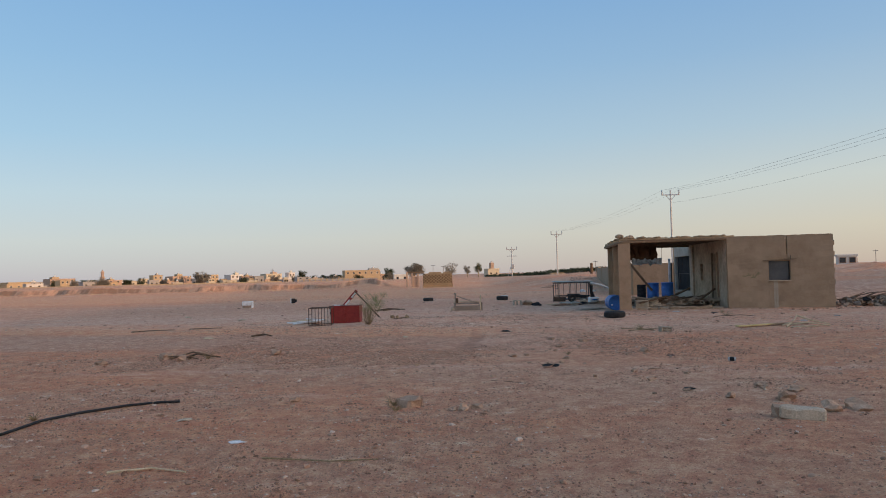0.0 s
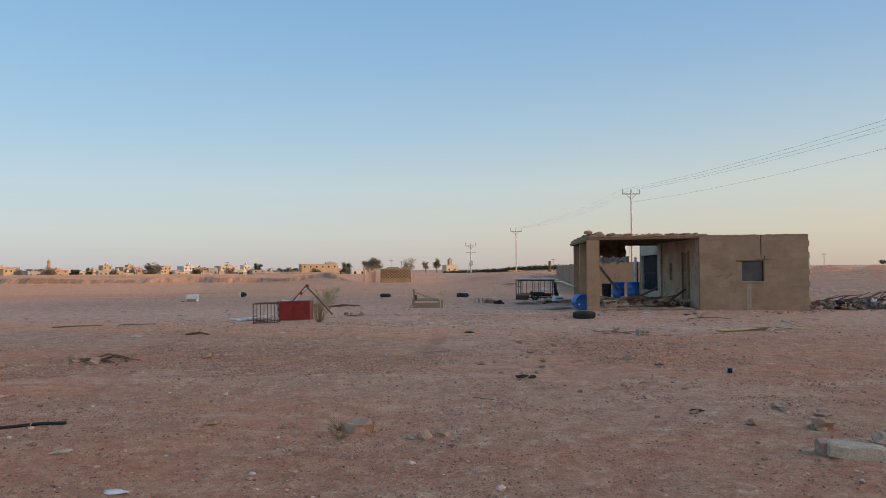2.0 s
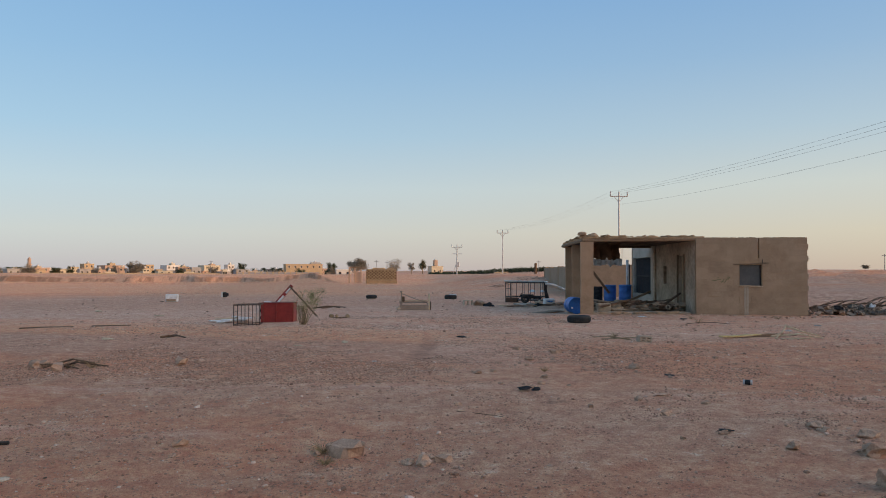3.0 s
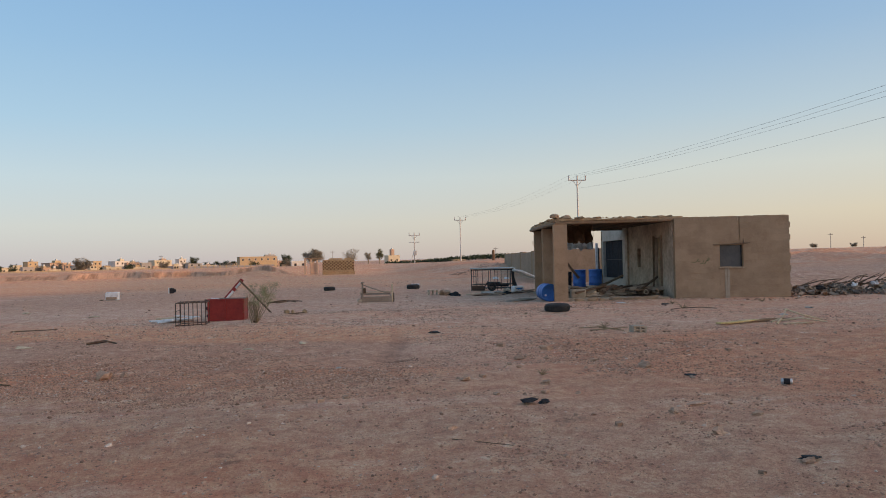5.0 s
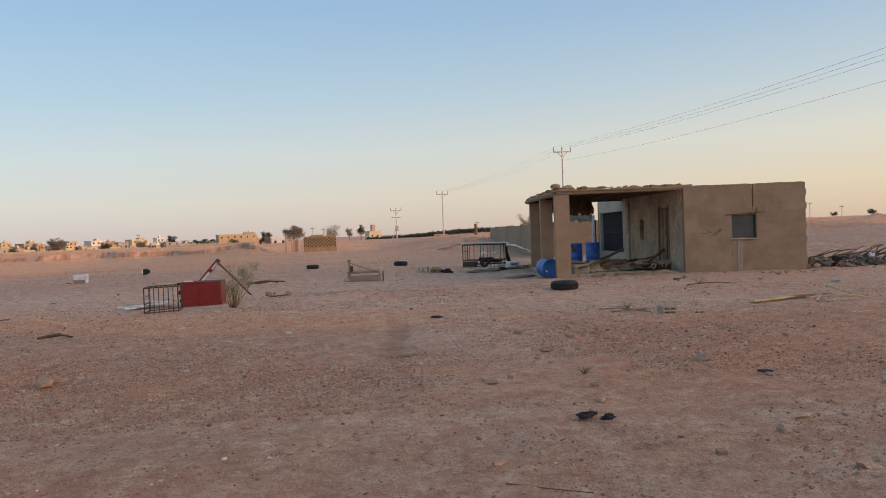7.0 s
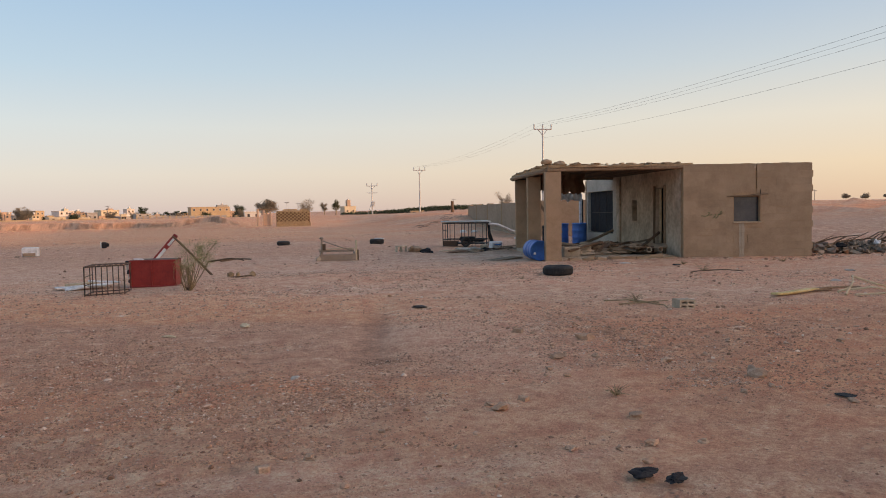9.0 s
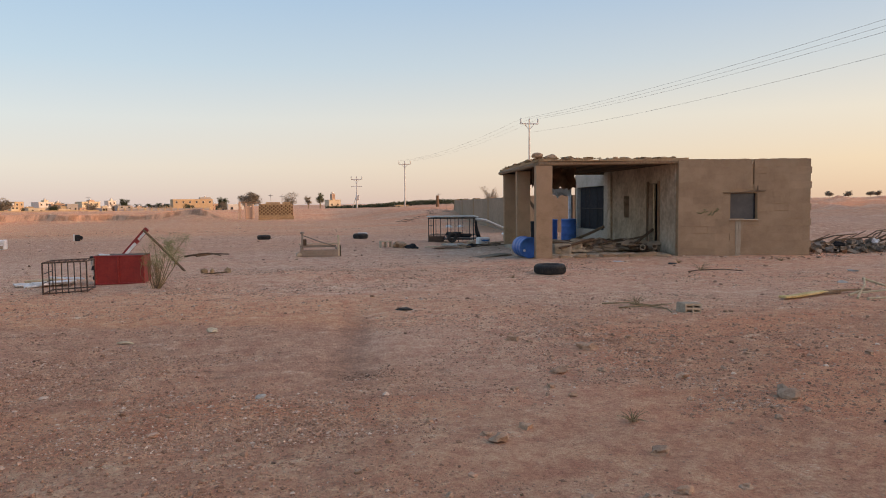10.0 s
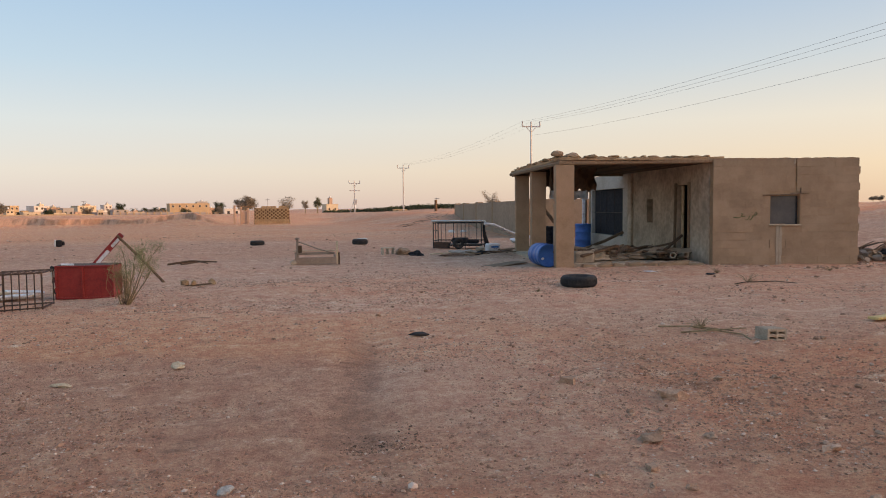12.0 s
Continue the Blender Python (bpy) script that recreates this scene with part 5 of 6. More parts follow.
villa("white villa lit yellow by the low sun", -16.5, -15.1, 500, 3.5, 1, 32, 2, 0.12, 1.4)
villa("grey and cream villa with two storeys", -13.9, -12.3, 520, 3.7, 4, 26, 2, 0.15, 1.2)
villa("white square villa with an upper room", -12.15, -11.4, 530, 4.3, 1, 35, 2, 0.1, 0.9)
villa("long tan villa with a raised wing", -7.85, -4.9, 450, 4.2, 0, 12, 2, 0.34, 1.3, 0.4)
villa("low white shed by the villa", -4.0, -2.8, 330, 0.9, 1, 10, 1, deep=0.3)
villa("pale tower house beyond the orchard", 3.2, 4.4, 470, 3.4, 4, 25, 1, 0.0, 4.0)
villa("low tan shed at the roadside", 8.2, 9.2, 240, 1.4, 0, 10, 1, deep=0.4)
villa("small white building with two dark windows", 28.05, 29.35, 150, 3.6, 1, 12, 1, base_z=1.1, deep=0.5)
for i, (a0, a1, t, m) in enumerate(((-25.3, -24.9, 0.6, 0), (-23.2, -22.5, 0.9, 4), (-19.0, -18.5, 1.2, 3), (-17.0, -16.5, 0.8, 0), (-15.0, -14.2, 1.0, 0), (-12.4, -12.0, 0.9, 4), (-14.6, -13.8, 2.0, 3), (-22.0, -21.2, 1.0, 3))):
    villa("low flat-roofed outhouse in the town", a0, a1, 440, t, m, 15, 1)


rs = random.Random(77)
for i in range(46):
    a0 = -31.5 + 28.0 * (i + rs.uniform(-0.4, 0.4)) / 46
    tall = rs.random() < 0.3
    villa(rs.choice(("flat-roofed house crowded among others in the town", "low walled yard house in the town")), a0, a0 + rs.uniform(0.5, 1.5), rs.uniform(390, 560), rs.uniform(0.8, 2.2) if tall else rs.uniform(-0.7, 0.7), rs.choice((0, 0, 1, 2, 3, 4)), rs.uniform(8, 36), 2 if tall else 1, 0.0, rs.choice((0.0, 0.0, 0.9)))
for i in range(18):
    a0 = -31.0 + 29.0 * (i + rs.uniform(-0.4, 0.4)) / 18
    tree("dark dusty tree between houses of the town", *polar(a0, rs.uniform(370, 480)), rs.uniform(1.5, 3.6), rs.uniform(4.0, 7.0), rs.choice((dark_leaf_mat, dead_crown_mat)), 300 + i, 0.9, 0.3, "trees in the town")


def minaret():
    x, y = polar(-25.0, 520)
    z = h(x, y)
    ob = thing("minaret", "slender tan minaret rising above low houses", "minaret", pose(x, y, z))
    top = 9.6 - z
    bm = bmesh.new()
    add_lathe(bm, [(1.3, 0), (1.2, top * 0.55), (1.6, top * 0.57), (1.6, top * 0.61), (0.95, top * 0.62), (0.9, top * 0.82), (1.2, top * 0.84), (1.1, top * 0.87), (0.5, top * 0.94), (0.02, top)], 16)
    part("shaft", bm, villa_mats[2], ob)


minaret()


def boundary_wall():
    ob = thing("boundary_wall", "long low grey boundary wall before the palms", "wall", None, kind="structure")
    a, b = polar(-11.3, 330), polar(-5.2, 330)
    part("panel", wall_cells(a, b, 0.3, -3.0, 0.75, []), villa_mats[3], ob)
    for i in range(15):
        c = Vector(a).lerp(Vector(b), i / 14)
        part("pier", box((0.5, 0.6, 3.9), 0.03, (0, 0, -1.0)), villa_mats[0], ob, at=pose(c.x, c.y, 0))
    a, b = polar(-31.5, 360), polar(-12.5, 345)
    part("panel", wall_cells(a, b, 0.3, -3.0, 0.25, [], 0.2, 3), villa_mats[0], ob)


boundary_wall()
for i, (a, dd, t) in enumerate(((-0.9, 330, 4.6), (-0.1, 340, 4.2), (30.4, 320, 5.6), (35.0, 300, 6.2), (37.0, 330, 5.2), (-13.2, 400, 4.9), (11.6, 330, 4.6))):
    x, y = polar(a, dd)
    z = h(x, y)
    ob = thing("far_pole", "thin distant power pole on the horizon", "power pole", pose(x, y, z), "far poles")
    part("shaft", tube([(0, 0, -0.5), (0, 0, t + 1.5 - z)], 0.11, 6, 0.08), wire_mat, ob)
    part("crossarm", tube([(-1, 0, t + 1.0 - z), (1, 0, t + 1.0 - z)], 0.10, 6), wire_mat, ob)
x, y = polar(11.3, 210)
solid("stack", tube([(0, 0, -0.3), (0, 0, 3.4)], 0.42, 12, 0.36), dark_wood_mat, "short dark chimney stack above the orchard", "chimney", pose(x, y, h(x, y)))


# ---- pierced wall and gate posts by the scarp ----
def pierced_wall():
    x, y, w = -2.6, 86.2, 3.55
    z = h(x, y)
    ob = thing("pierced_wall", "ruined yellow block wall pierced with staggered holes", "wall", pose(x, y, z - 0.1, 0, 0, 4))
    rs = random.Random(3)
    mesh = mesh_of(box((0.236, 0.2, 0.155), 0.012), "block", yellow_block_mat)
    half = mesh_of(box((0.155, 0.2, 0.155), 0.012), "block", yellow_block_mat)
    base = part("footing", box((w, 0.22, 0.5), 0.02, (w / 2, 0, 0.2)), yellow_block_mat, ob)
    # dark board added behind the holes, in place of the shade there
    part("backing", box((w - 0.1, 0.06, 1.3), 0.01, (w / 2, 0.24, 1.05)), dark_wood_mat, ob, "dark board added to make the holes read shaded")
    for r in range(9):
        zz = 0.535 + r * 0.16
        pierced = 1 <= r <= 6
        pitch = 0.40 if pierced else 0.242
        s = 0.13 + (pitch / 2 if pierced and r % 2 else 0)
        while s < w - 0.10:
            if not (r == 8 and (s < 0.7 or rs.random() < 0.15)) and not (r == 7 and s < 0.35):
                b = new("block", mesh)
                b.parent = ob
                b.matrix_basis = pose(s, rs.uniform(-0.006, 0.006), zz, 0, 0, rs.uniform(-1.5, 1.5))
            s += pitch
    x2 = -4.35
    ob = thing("gate_posts", "broken orange-brown gate posts with a lintel bar", "gate", pose(x2, 84.5, h(x2, 84.5)))
    for s, ht in ((0.0, 1.75), (0.6, 1.6), (1.25, 1.5)):
        part("post", box((0.20, 0.2, ht), 0.02, (s, 0, ht / 2)), villa_mats[2], ob)
    part("lintel", tube([(-0.1, 0, 1.72), (1.9, 0.3, 1.62)], 0.05, 6), wood_mat, ob)
    part("infill", box((0.62, 0.1, 1.2), 0.03, (0.92, 0.05, 0.6)), villa_mats[2], ob)


pierced_wall()


# ---- shrubs, scraps and loose things on the flat ----
def sapling():
    """A half-dry thorn sapling beside the red box: a few bare stems, wisps of sage leaves, a straw clump hanging between."""
    rs = random.Random(12)
    x, y = -2.45, 23.25
    ob = thing("thorn_bush", "half-dry sage-green thorn bush beside the red box", "bush", pose(x, y, h(x, y)))
    leaves = bmesh.new()
    stems = [((-0.02, 0.02), (0.0, 0.1, 0.55), (-0.04, 0.05, 1.02)), ((0.03, 0.0), (0.20, 0.05, 0.5), (0.34, 0.0, 0.98)), ((0.05, -0.03), (0.30, -0.05, 0.62), (0.58, -0.1, 1.08)),
             ((-0.05, 0.0), (-0.12, -0.05, 0.4), (-0.2, 0.0, 0.8)), ((0.0, 0.05), (0.1, 0.2, 0.6), (0.14, 0.25, 1.0)), ((0.02, -0.04), (0.12, -0.2, 0.4), (0.22, -0.3, 0.75)),
             ((-0.08, -0.02), (-0.16, 0.0, 0.3), (-0.17, 0.05, 0.62)), ((0.06, 0.02), (0.3, 0.1, 0.4), (0.46, 0.1, 0.72))]
    for base, mid, tip in stems:
        base, mid, tip = Vector((*base, 0)), Vector(mid), Vector(tip)
        bm = bmesh.new()
        add_tube(bm, [base, base.lerp(mid, 0.5) + Vector((rs.uniform(-0.02, 0.02), 0, 0)), mid, mid.lerp(tip, 0.5) + Vector((rs.uniform(-0.03, 0.03), 0, 0)), tip], 0.013, 6, 0.004)
        for _ in range(11):
            t = rs.uniform(0.15, 1.0)
            q0 = mid.lerp(tip, t)
            d = Vector((rs.uniform(-0.16, 0.2), rs.uniform(-0.16, 0.16), rs.uniform(0.02, 0.2)))
            add_tube(bm, [q0, q0 + d * 0.5 + Vector((0, 0, 0.02)), q0 + d], 0.0035, 4, 0.0014, False)
            for _k in range(3):
                q1 = q0 + d * rs.uniform(0.4, 1.0)
                d1 = Vector((rs.uniform(-0.09, 0.1), rs.uniform(-0.09, 0.09), rs.uniform(-0.01, 0.1)))
                add_tube(bm, [q1, q1 + d1], 0.0018, 3, 0.001, False)
                add_leaves(leaves, q1 + d1, 0.085, 22 if tip.x > 0.1 else 9, 0.010, rs)
        part("stem", bm, twig_mat, ob)
    part("leaves", leaves, sage_mat, ob)
    bm = bmesh.new()
    for i in range(120):
        top = Vector((rs.gauss(-0.02, 0.10), rs.gauss(0, 0.09), rs.uniform(0.3, 0.68)))
        drop = rs.uniform(0.12, 0.4)
        add_tube(bm, [top, top + Vector((rs.uniform(-0.05, 0.05), rs.uniform(-0.05, 0.05), -drop * 0.5)), top + Vector((rs.uniform(-0.10, 0.10), rs.uniform(-0.08, 0.08), -drop))], 0.004, 3, 0.002, False)
    part("dry_straw", bm, twig_mat, ob, "straw-coloured dry clump hanging in it")
    bm = bmesh.new()
    for i in range(30):
        a = rs.uniform(0, 6.28)
        q = Vector((math.cos(a) * rs.uniform(0.05, 0.2), math.sin(a) * rs.uniform(0.05, 0.16), rs.uniform(0.03, 0.25)))
        add_tube(bm, [(0, 0, 0), q], 0.006, 3, 0.002, False)
    part("foot", bm, dark_wood_mat, ob)
    ob.scale = (0.88, 0.88, 0.84)


sapling()


def dry_tuft(x, y, size, seed, label="dry straw-coloured tuft on the sand"):
    rs = random.Random(seed)
    bm = bmesh.new()
    for i in range(34):
        a, r = rs.uniform(0, 6.28), size * rs.uniform(0.3, 1)
        q = Vector((math.cos(a) * r, math.sin(a) * r, size * rs.uniform(0.05, 0.7)))
        add_tube(bm, [(0, 0, 0), q * 0.5 + Vector((0, 0, size * 0.12)), q], 0.0035, 3, 0.0015, False)
    solid("dry_tuft", bm, twig_mat, label, "shrub", pose(x, y, h(x, y)), "dry tufts")


for i, (x, y, s) in enumerate(((8.92, 23.5, 0.30), (4.95, 18.75, 0.22), (9.6, 25.6, 0.2), (-0.6, 8.55, 0.12), (4.4, 23.0, 0.1), (-4.6, 8.2, 0.14), (2.2, 13.4, 0.12), (12.4, 25.4, 0.16), (-5.0, 14.35, 0.26), (-4.62, 14.25, 0.24), (-0.66, 8.95, 0.16))):
    dry_tuft(x, y, s, i + 5)


def rods(name, label, category, lines, material, r=0.012, group=""):
    """Loose sticks lying together: each a line of points over the ground at heights above it."""
    x0, y0 = lines[0][0][:2]
    ob = thing(name, label, category, pose(x0, y0, 0), group)
    for ln in lines:
        part("stick", tube([(x - x0, y - y0, h(x, y) + z) for x, y, z in ln], r, 6, r * 0.6), material, ob)
    return ob


rods("twigs", "thin dry branch lying on the sand", "branch", [[(4.5, 18.95, 0.01), (4.8, 18.7, 0.05), (5.2, 18.45, 0.02)], [(4.85, 18.75, 0.03), (5.15, 18.2, 0.02), (5.05, 17.9, 0.01)], [(4.6, 18.6, 0.01), (5.3, 18.35, 0.06)]], twig_mat, 0.011)
rods("twigs", "dry stick lying beside a tuft", "branch", [[(8.9, 23.4, 0.03), (9.3, 23.2, 0.04), (9.65, 23.0, 0.01)], [(8.5, 23.3, 0.01), (8.95, 23.45, 0.04)]], dark_wood_mat, 0.012)
rods("branches", "long dark branches lying across the silt", "branch", [[(-9.4, 22.0, 0.02), (-8.8, 22.05, 0.05), (-8.2, 22.3, 0.05)], [(-7.9, 22.7, 0.03), (-7.0, 23.0, 0.03)]], dark_wood_mat, 0.017)
rods("branches", "flattened dark brushwood on the silt", "branch", [[(-3.1, 32.2, 0.02), (-2.5, 32.3, 0.07), (-1.8, 32.4, 0.02)], [(-2.9, 32.6, 0.02), (-2.3, 32.3, 0.06), (-2.0, 31.9, 0.02)], [(-2.7, 31.9, 0.02), (-2.2, 32.5, 0.05)]], dark_wood_mat, 0.03)
rods("sticks", "reddish broken sticks in a small heap", "branch", [[(-5.0, 18.9, 0.02), (-4.7, 19.0, 0.06), (-4.45, 18.85, 0.02)], [(-4.9, 19.1, 0.02), (-4.6, 18.85, 0.05)]], dark_wood_mat, 0.025)
rods("brush_pile", "flattened dark brush and straw on the crust", "branch", [[(-5.35, 14.3, 0.03), (-4.95, 14.4, 0.14), (-4.5, 14.3, 0.03)], [(-5.2, 14.5, 0.02), (-4.8, 14.2, 0.10), (-4.4, 14.35, 0.02)], [(-5.1, 14.15, 0.02), (-4.85, 14.4, 0.12), (-4.7, 14.6, 0.02)], [(-5.45, 14.45, 0.05), (-5.1, 14.3, 0.08), (-4.75, 14.12, 0.02)]], dark_wood_mat, 0.016)
rods("stick", "thin curved twig lying on gravel", "branch", [[(0.62, 10.42, 0.006), (0.85, 10.27, 0.016), (1.08, 10.2, 0.006)]], dark_wood_mat, 0.005)
rods("stick", "thin dry twig lying on gravel", "branch", [[(-1.6, 6.35, 0.01), (-1.0, 6.2, 0.02), (-0.6, 6.25, 0.008)]], twig_mat, 0.008)
rods("stick", "pale bent twig lying on gravel", "branch", [[(-2.75, 5.95, 0.01), (-2.4, 6.0, 0.02), (-2.1, 5.9, 0.008)]], pale_wood_mat, 0.012)

# black hose that snakes in from the west
hose = [(-5.6, 6.2), (-4.95, 6.9), (-4.55, 7.55), (-4.46, 8.1), (-4.3, 8.65), (-3.95, 9.08), (-3.6, 9.25), (-3.36, 9.26)]
solid("hose", tube([(x, y, h(x, y) + 0.02) for x, y in hose], 0.016, 8), rope_mat, "black rubber hose curving over the red ground", "hose", smooth=True)


def boards(name, label, category, pieces, at_xy, group=""):
    """Loose boards: (dx, dy, z, length, width, thickness, turn, tilt, material)."""
    x, y = at_xy
    ob = thing(name, label, category, pose(x, y, h(x, y)), group)
    for dx, dy, z, ln, w, t, turn, tilt, mt in pieces:
        bm = box((ln, w, t), min(t, w) * 0.2)
        bmesh.ops.subdivide_edges(bm, edges=[e for e in bm.edges if e.calc_length() > ln * 0.7], cuts=3)
        for v in bm.verts:
            v.co.z += 0.012 * math.sin(v.co.x * 4 + dx * 9)
        part("board", bm, mt, ob, at=pose(dx, dy, z, 0, tilt, turn))
    return ob


boards("white_sheets", "stack of white painted boards lying on the ground", "boards", [(0.10, 0, 0.05, 0.76, 0.5, 0.03, 18, -2, white_paint_mat), (-0.11, 0.55, 0.09, 0.65, 0.14, 0.05, 4, -3, pale_wood_mat), (0.31, -0.1, 0.10, 0.65, 0.3, 0.025, -8, -5, white_paint_mat), (0.43, 0.2, 0.15, 0.58, 0.28, 0.025, 30, 4, white_paint_mat), (0.04, -0.22, 0.08, 0.36, 0.1, 0.06, -30, 0, white_paint_mat), (-0.20, 0.1, 0.06, 0.58, 0.3, 0.03, 25, 0, white_paint_mat)], (-4.78, 24.40))
boards("planks", "yellow weathered planks lying on the sand", "planks", [(0, 0, 0.04, 1.35, 0.14, 0.035, 22, 1, yellow_wood_mat), (0.35, 0.12, 0.03, 0.9, 0.10, 0.03, 14, 0, wood_mat), (0.95, 0.22, 0.04, 1.0, 0.05, 0.04, 8, 0, wood_mat)], (8.0, 18.95))
rods("driftwood", "bleached pale forked wood lying on the sand", "branch", [[(8.55, 18.5, 0.02), (8.85, 18.7, 0.20), (8.98, 18.85, 0.30)], [(8.8, 18.85, 0.05), (9.1, 18.55, 0.10), (9.6, 18.4, 0.03)], [(8.6, 18.35, 0.02), (9.1, 18.3, 0.03), (9.35, 18.5, 0.02)], [(8.98, 18.9, 0.28), (9.25, 18.65, 0.16), (9.75, 18.75, 0.02)], [(8.5, 18.62, 0.05), (8.75, 18.6, 0.12)]], pale_wood_mat, 0.022)
boards("door_leaf", "thin warped board lying beside the blue drum", "board", [(0, 0, 0.035, 1.15, 0.5, 0.025, 24, -2, wood_mat)], (5.75, 29.3))
boards("scrap_boards", "loose grey boards in a scrap heap", "boards", [(0, 0, 0.05, 0.9, 0.2, 0.03, 10, 0, wood_mat), (0.5, 0.5, 0.06, 0.8, 0.22, 0.03, -25, 3, wood_mat), (1.3, 0.9, 0.05, 1.1, 0.18, 0.03, 20, -2, dark_wood_mat), (-0.6, 0.6, 0.04, 0.9, 0.12, 0.03, -5, 0, pale_wood_mat)], (5.7, 33.2))
boards("scrap_boards", "loose grey boards in a scrap heap", "boards", [(0, 0, 0.08, 1.2, 0.16, 0.03, 12, 4, wood_mat), (0.5, 0.6, 0.16, 1.4, 0.12, 0.04, -14, -6, wood_mat), (-0.3, 0.9, 0.05, 0.9, 0.2, 0.03, 30, 0, dark_wood_mat)], (7.2, 33.4))


def fragment(size, seed):
    """A broken corner of a block: flat faces, chipped edges."""
    rr = random.Random(seed)
    bm = box(size, min(size) * 0.12)
    for v in bm.verts:
        v.co += Vector([rr.uniform(-0.16, 0.16) * s for s in size])
    return bm


def cinder_block(label, x, y, turn, tilt=0.0, size=(0.4, 0.2, 0.2), group="concrete blocks", wear=0.0):
    ob = thing("concrete_block", label, "block", pose(x, y, h(x, y) + size[2] * 0.40, tilt, 0, turn), group)
    bm = bmesh.new()
    lx, ly, lz = size
    for s in (-1, 0, 1):
        add_box(bm, (0.035, ly, lz), None, 0.006, (s * (lx / 2 - 0.0175), 0, 0))
    for s in (-1, 1):
        add_box(bm, (lx - 0.07, 0.035, lz - 0.004), None, 0, (0, s * (ly / 2 - 0.018), 0))
    part("shell", bm, concrete_mat, ob)
    return ob


ob = thing("concrete_block", "grey concrete block with four holes on the sand", "block", pose(5.33, 17.95, h(5.33, 17.95) - 0.015, 0, 3, 4), "concrete blocks")
bm = bmesh.new()
for k in (-1, 0, 1):
    add_box(bm, (0.036, 0.21, 0.15), None, 0.006, (k * 0.115, 0, 0.075))
for k in (-1, 0, 1):
    add_box(bm, (0.262, 0.204, 0.034), None, 0.005, (0, 0, 0.075 + k * 0.058))
add_box(bm, (0.22, 0.05, 0.12), None, 0.0, (0, 0.06, 0.075))
part("shell", bm, concrete_mat, ob)
bm = box((0.42, 0.17, 0.13), 0.016)
bmesh.ops.subdivide_edges(bm, edges=[e for e in bm.edges if e.calc_length() > 0.3], cuts=4)
for v in bm.verts:
    v.co += 0.022 * noise.noise_vector(v.co * 6)
solid("kerb_stone", bm, concrete_mat, "oblong broken concrete kerb stone on gravel", "stone", pose(3.52, 7.36, h(3.52, 7.36) + 0.045, 2, 3, -22))
for i, (x, y, w, tn) in enumerate(((-1.85, 25.75, 0.2, 20), (-1.70, 25.8, 0.14, 60), (-1.38, 26.0, 0.17, -30))):
    solid("broken_block", rough_stone(w, 31 + i, (1.0, 0.7, 0.9), 1, 0.3), earth_roof_mat, "broken dark lump of concrete on the sand", "stone", pose(x, y, h(x, y) + 0.06, 0, 0, tn), "broken lumps")
boards("splinter", "thin broken board between two lumps", "board", [(0, 0, 0.03, 0.5, 0.06, 0.03, 20, 0, dark_wood_mat)], (-1.62, 25.85))

# black plastic bags, crumpled
for i, (x, y, s, lab) in enumerate(((1.58, 11.66, 0.11, "crumpled black plastic bag on gravel"), (1.70, 11.52, 0.10, "crumpled black plastic bag on gravel"))):
    solid("plastic_bag", rough_stone(s, 90 + i, (1.3, 0.8, 0.45), 3, 0.42), black_cloth_mat, lab, "bag", pose(x, y, h(x, y) + 0.035, 0, 0, 30 * i), "black bags")
solid("rubber_flap", rough_stone(0.23, 95, (1.0, 0.45, 0.22), 3, 0.25), rubber_mat, "flat black rubber scrap on the sand", "scrap", pose(1.57, 19.25, h(1.57, 19.25) + 0.02, 0, 0, -12))
solid("rubber_flap", rough_stone(0.12, 96, (1.0, 0.5, 0.3), 3, 0.35), rubber_mat, "flat black rubber scrap on the sand", "scrap", pose(3.05, 9.35, h(3.05, 9.35) + 0.015, 0, 0, -12))
bm = bmesh.new()
add_lathe(bm, [(0.001, 0), (0.03, 0), (0.034, 0.008), (0.034, 0.11), (0.03, 0.118), (0.015, 0.119), (0.001, 0.118)], 16)
can = thing("tin_can", "small rusty tin can lying on gravel", "can", pose(4.67, 12.25, h(4.67, 12.25) + 0.033, 90, 0, 62))
part("body", bm, zinc_mat, can, smooth=True)
bm = bmesh.new()
add_lathe(bm, [(0.0345, 0.025), (0.0352, 0.028), (0.0352, 0.09), (0.0345, 0.093)], 16)
part("paper_band", bm, black_cloth_mat, can, "dark printed band")


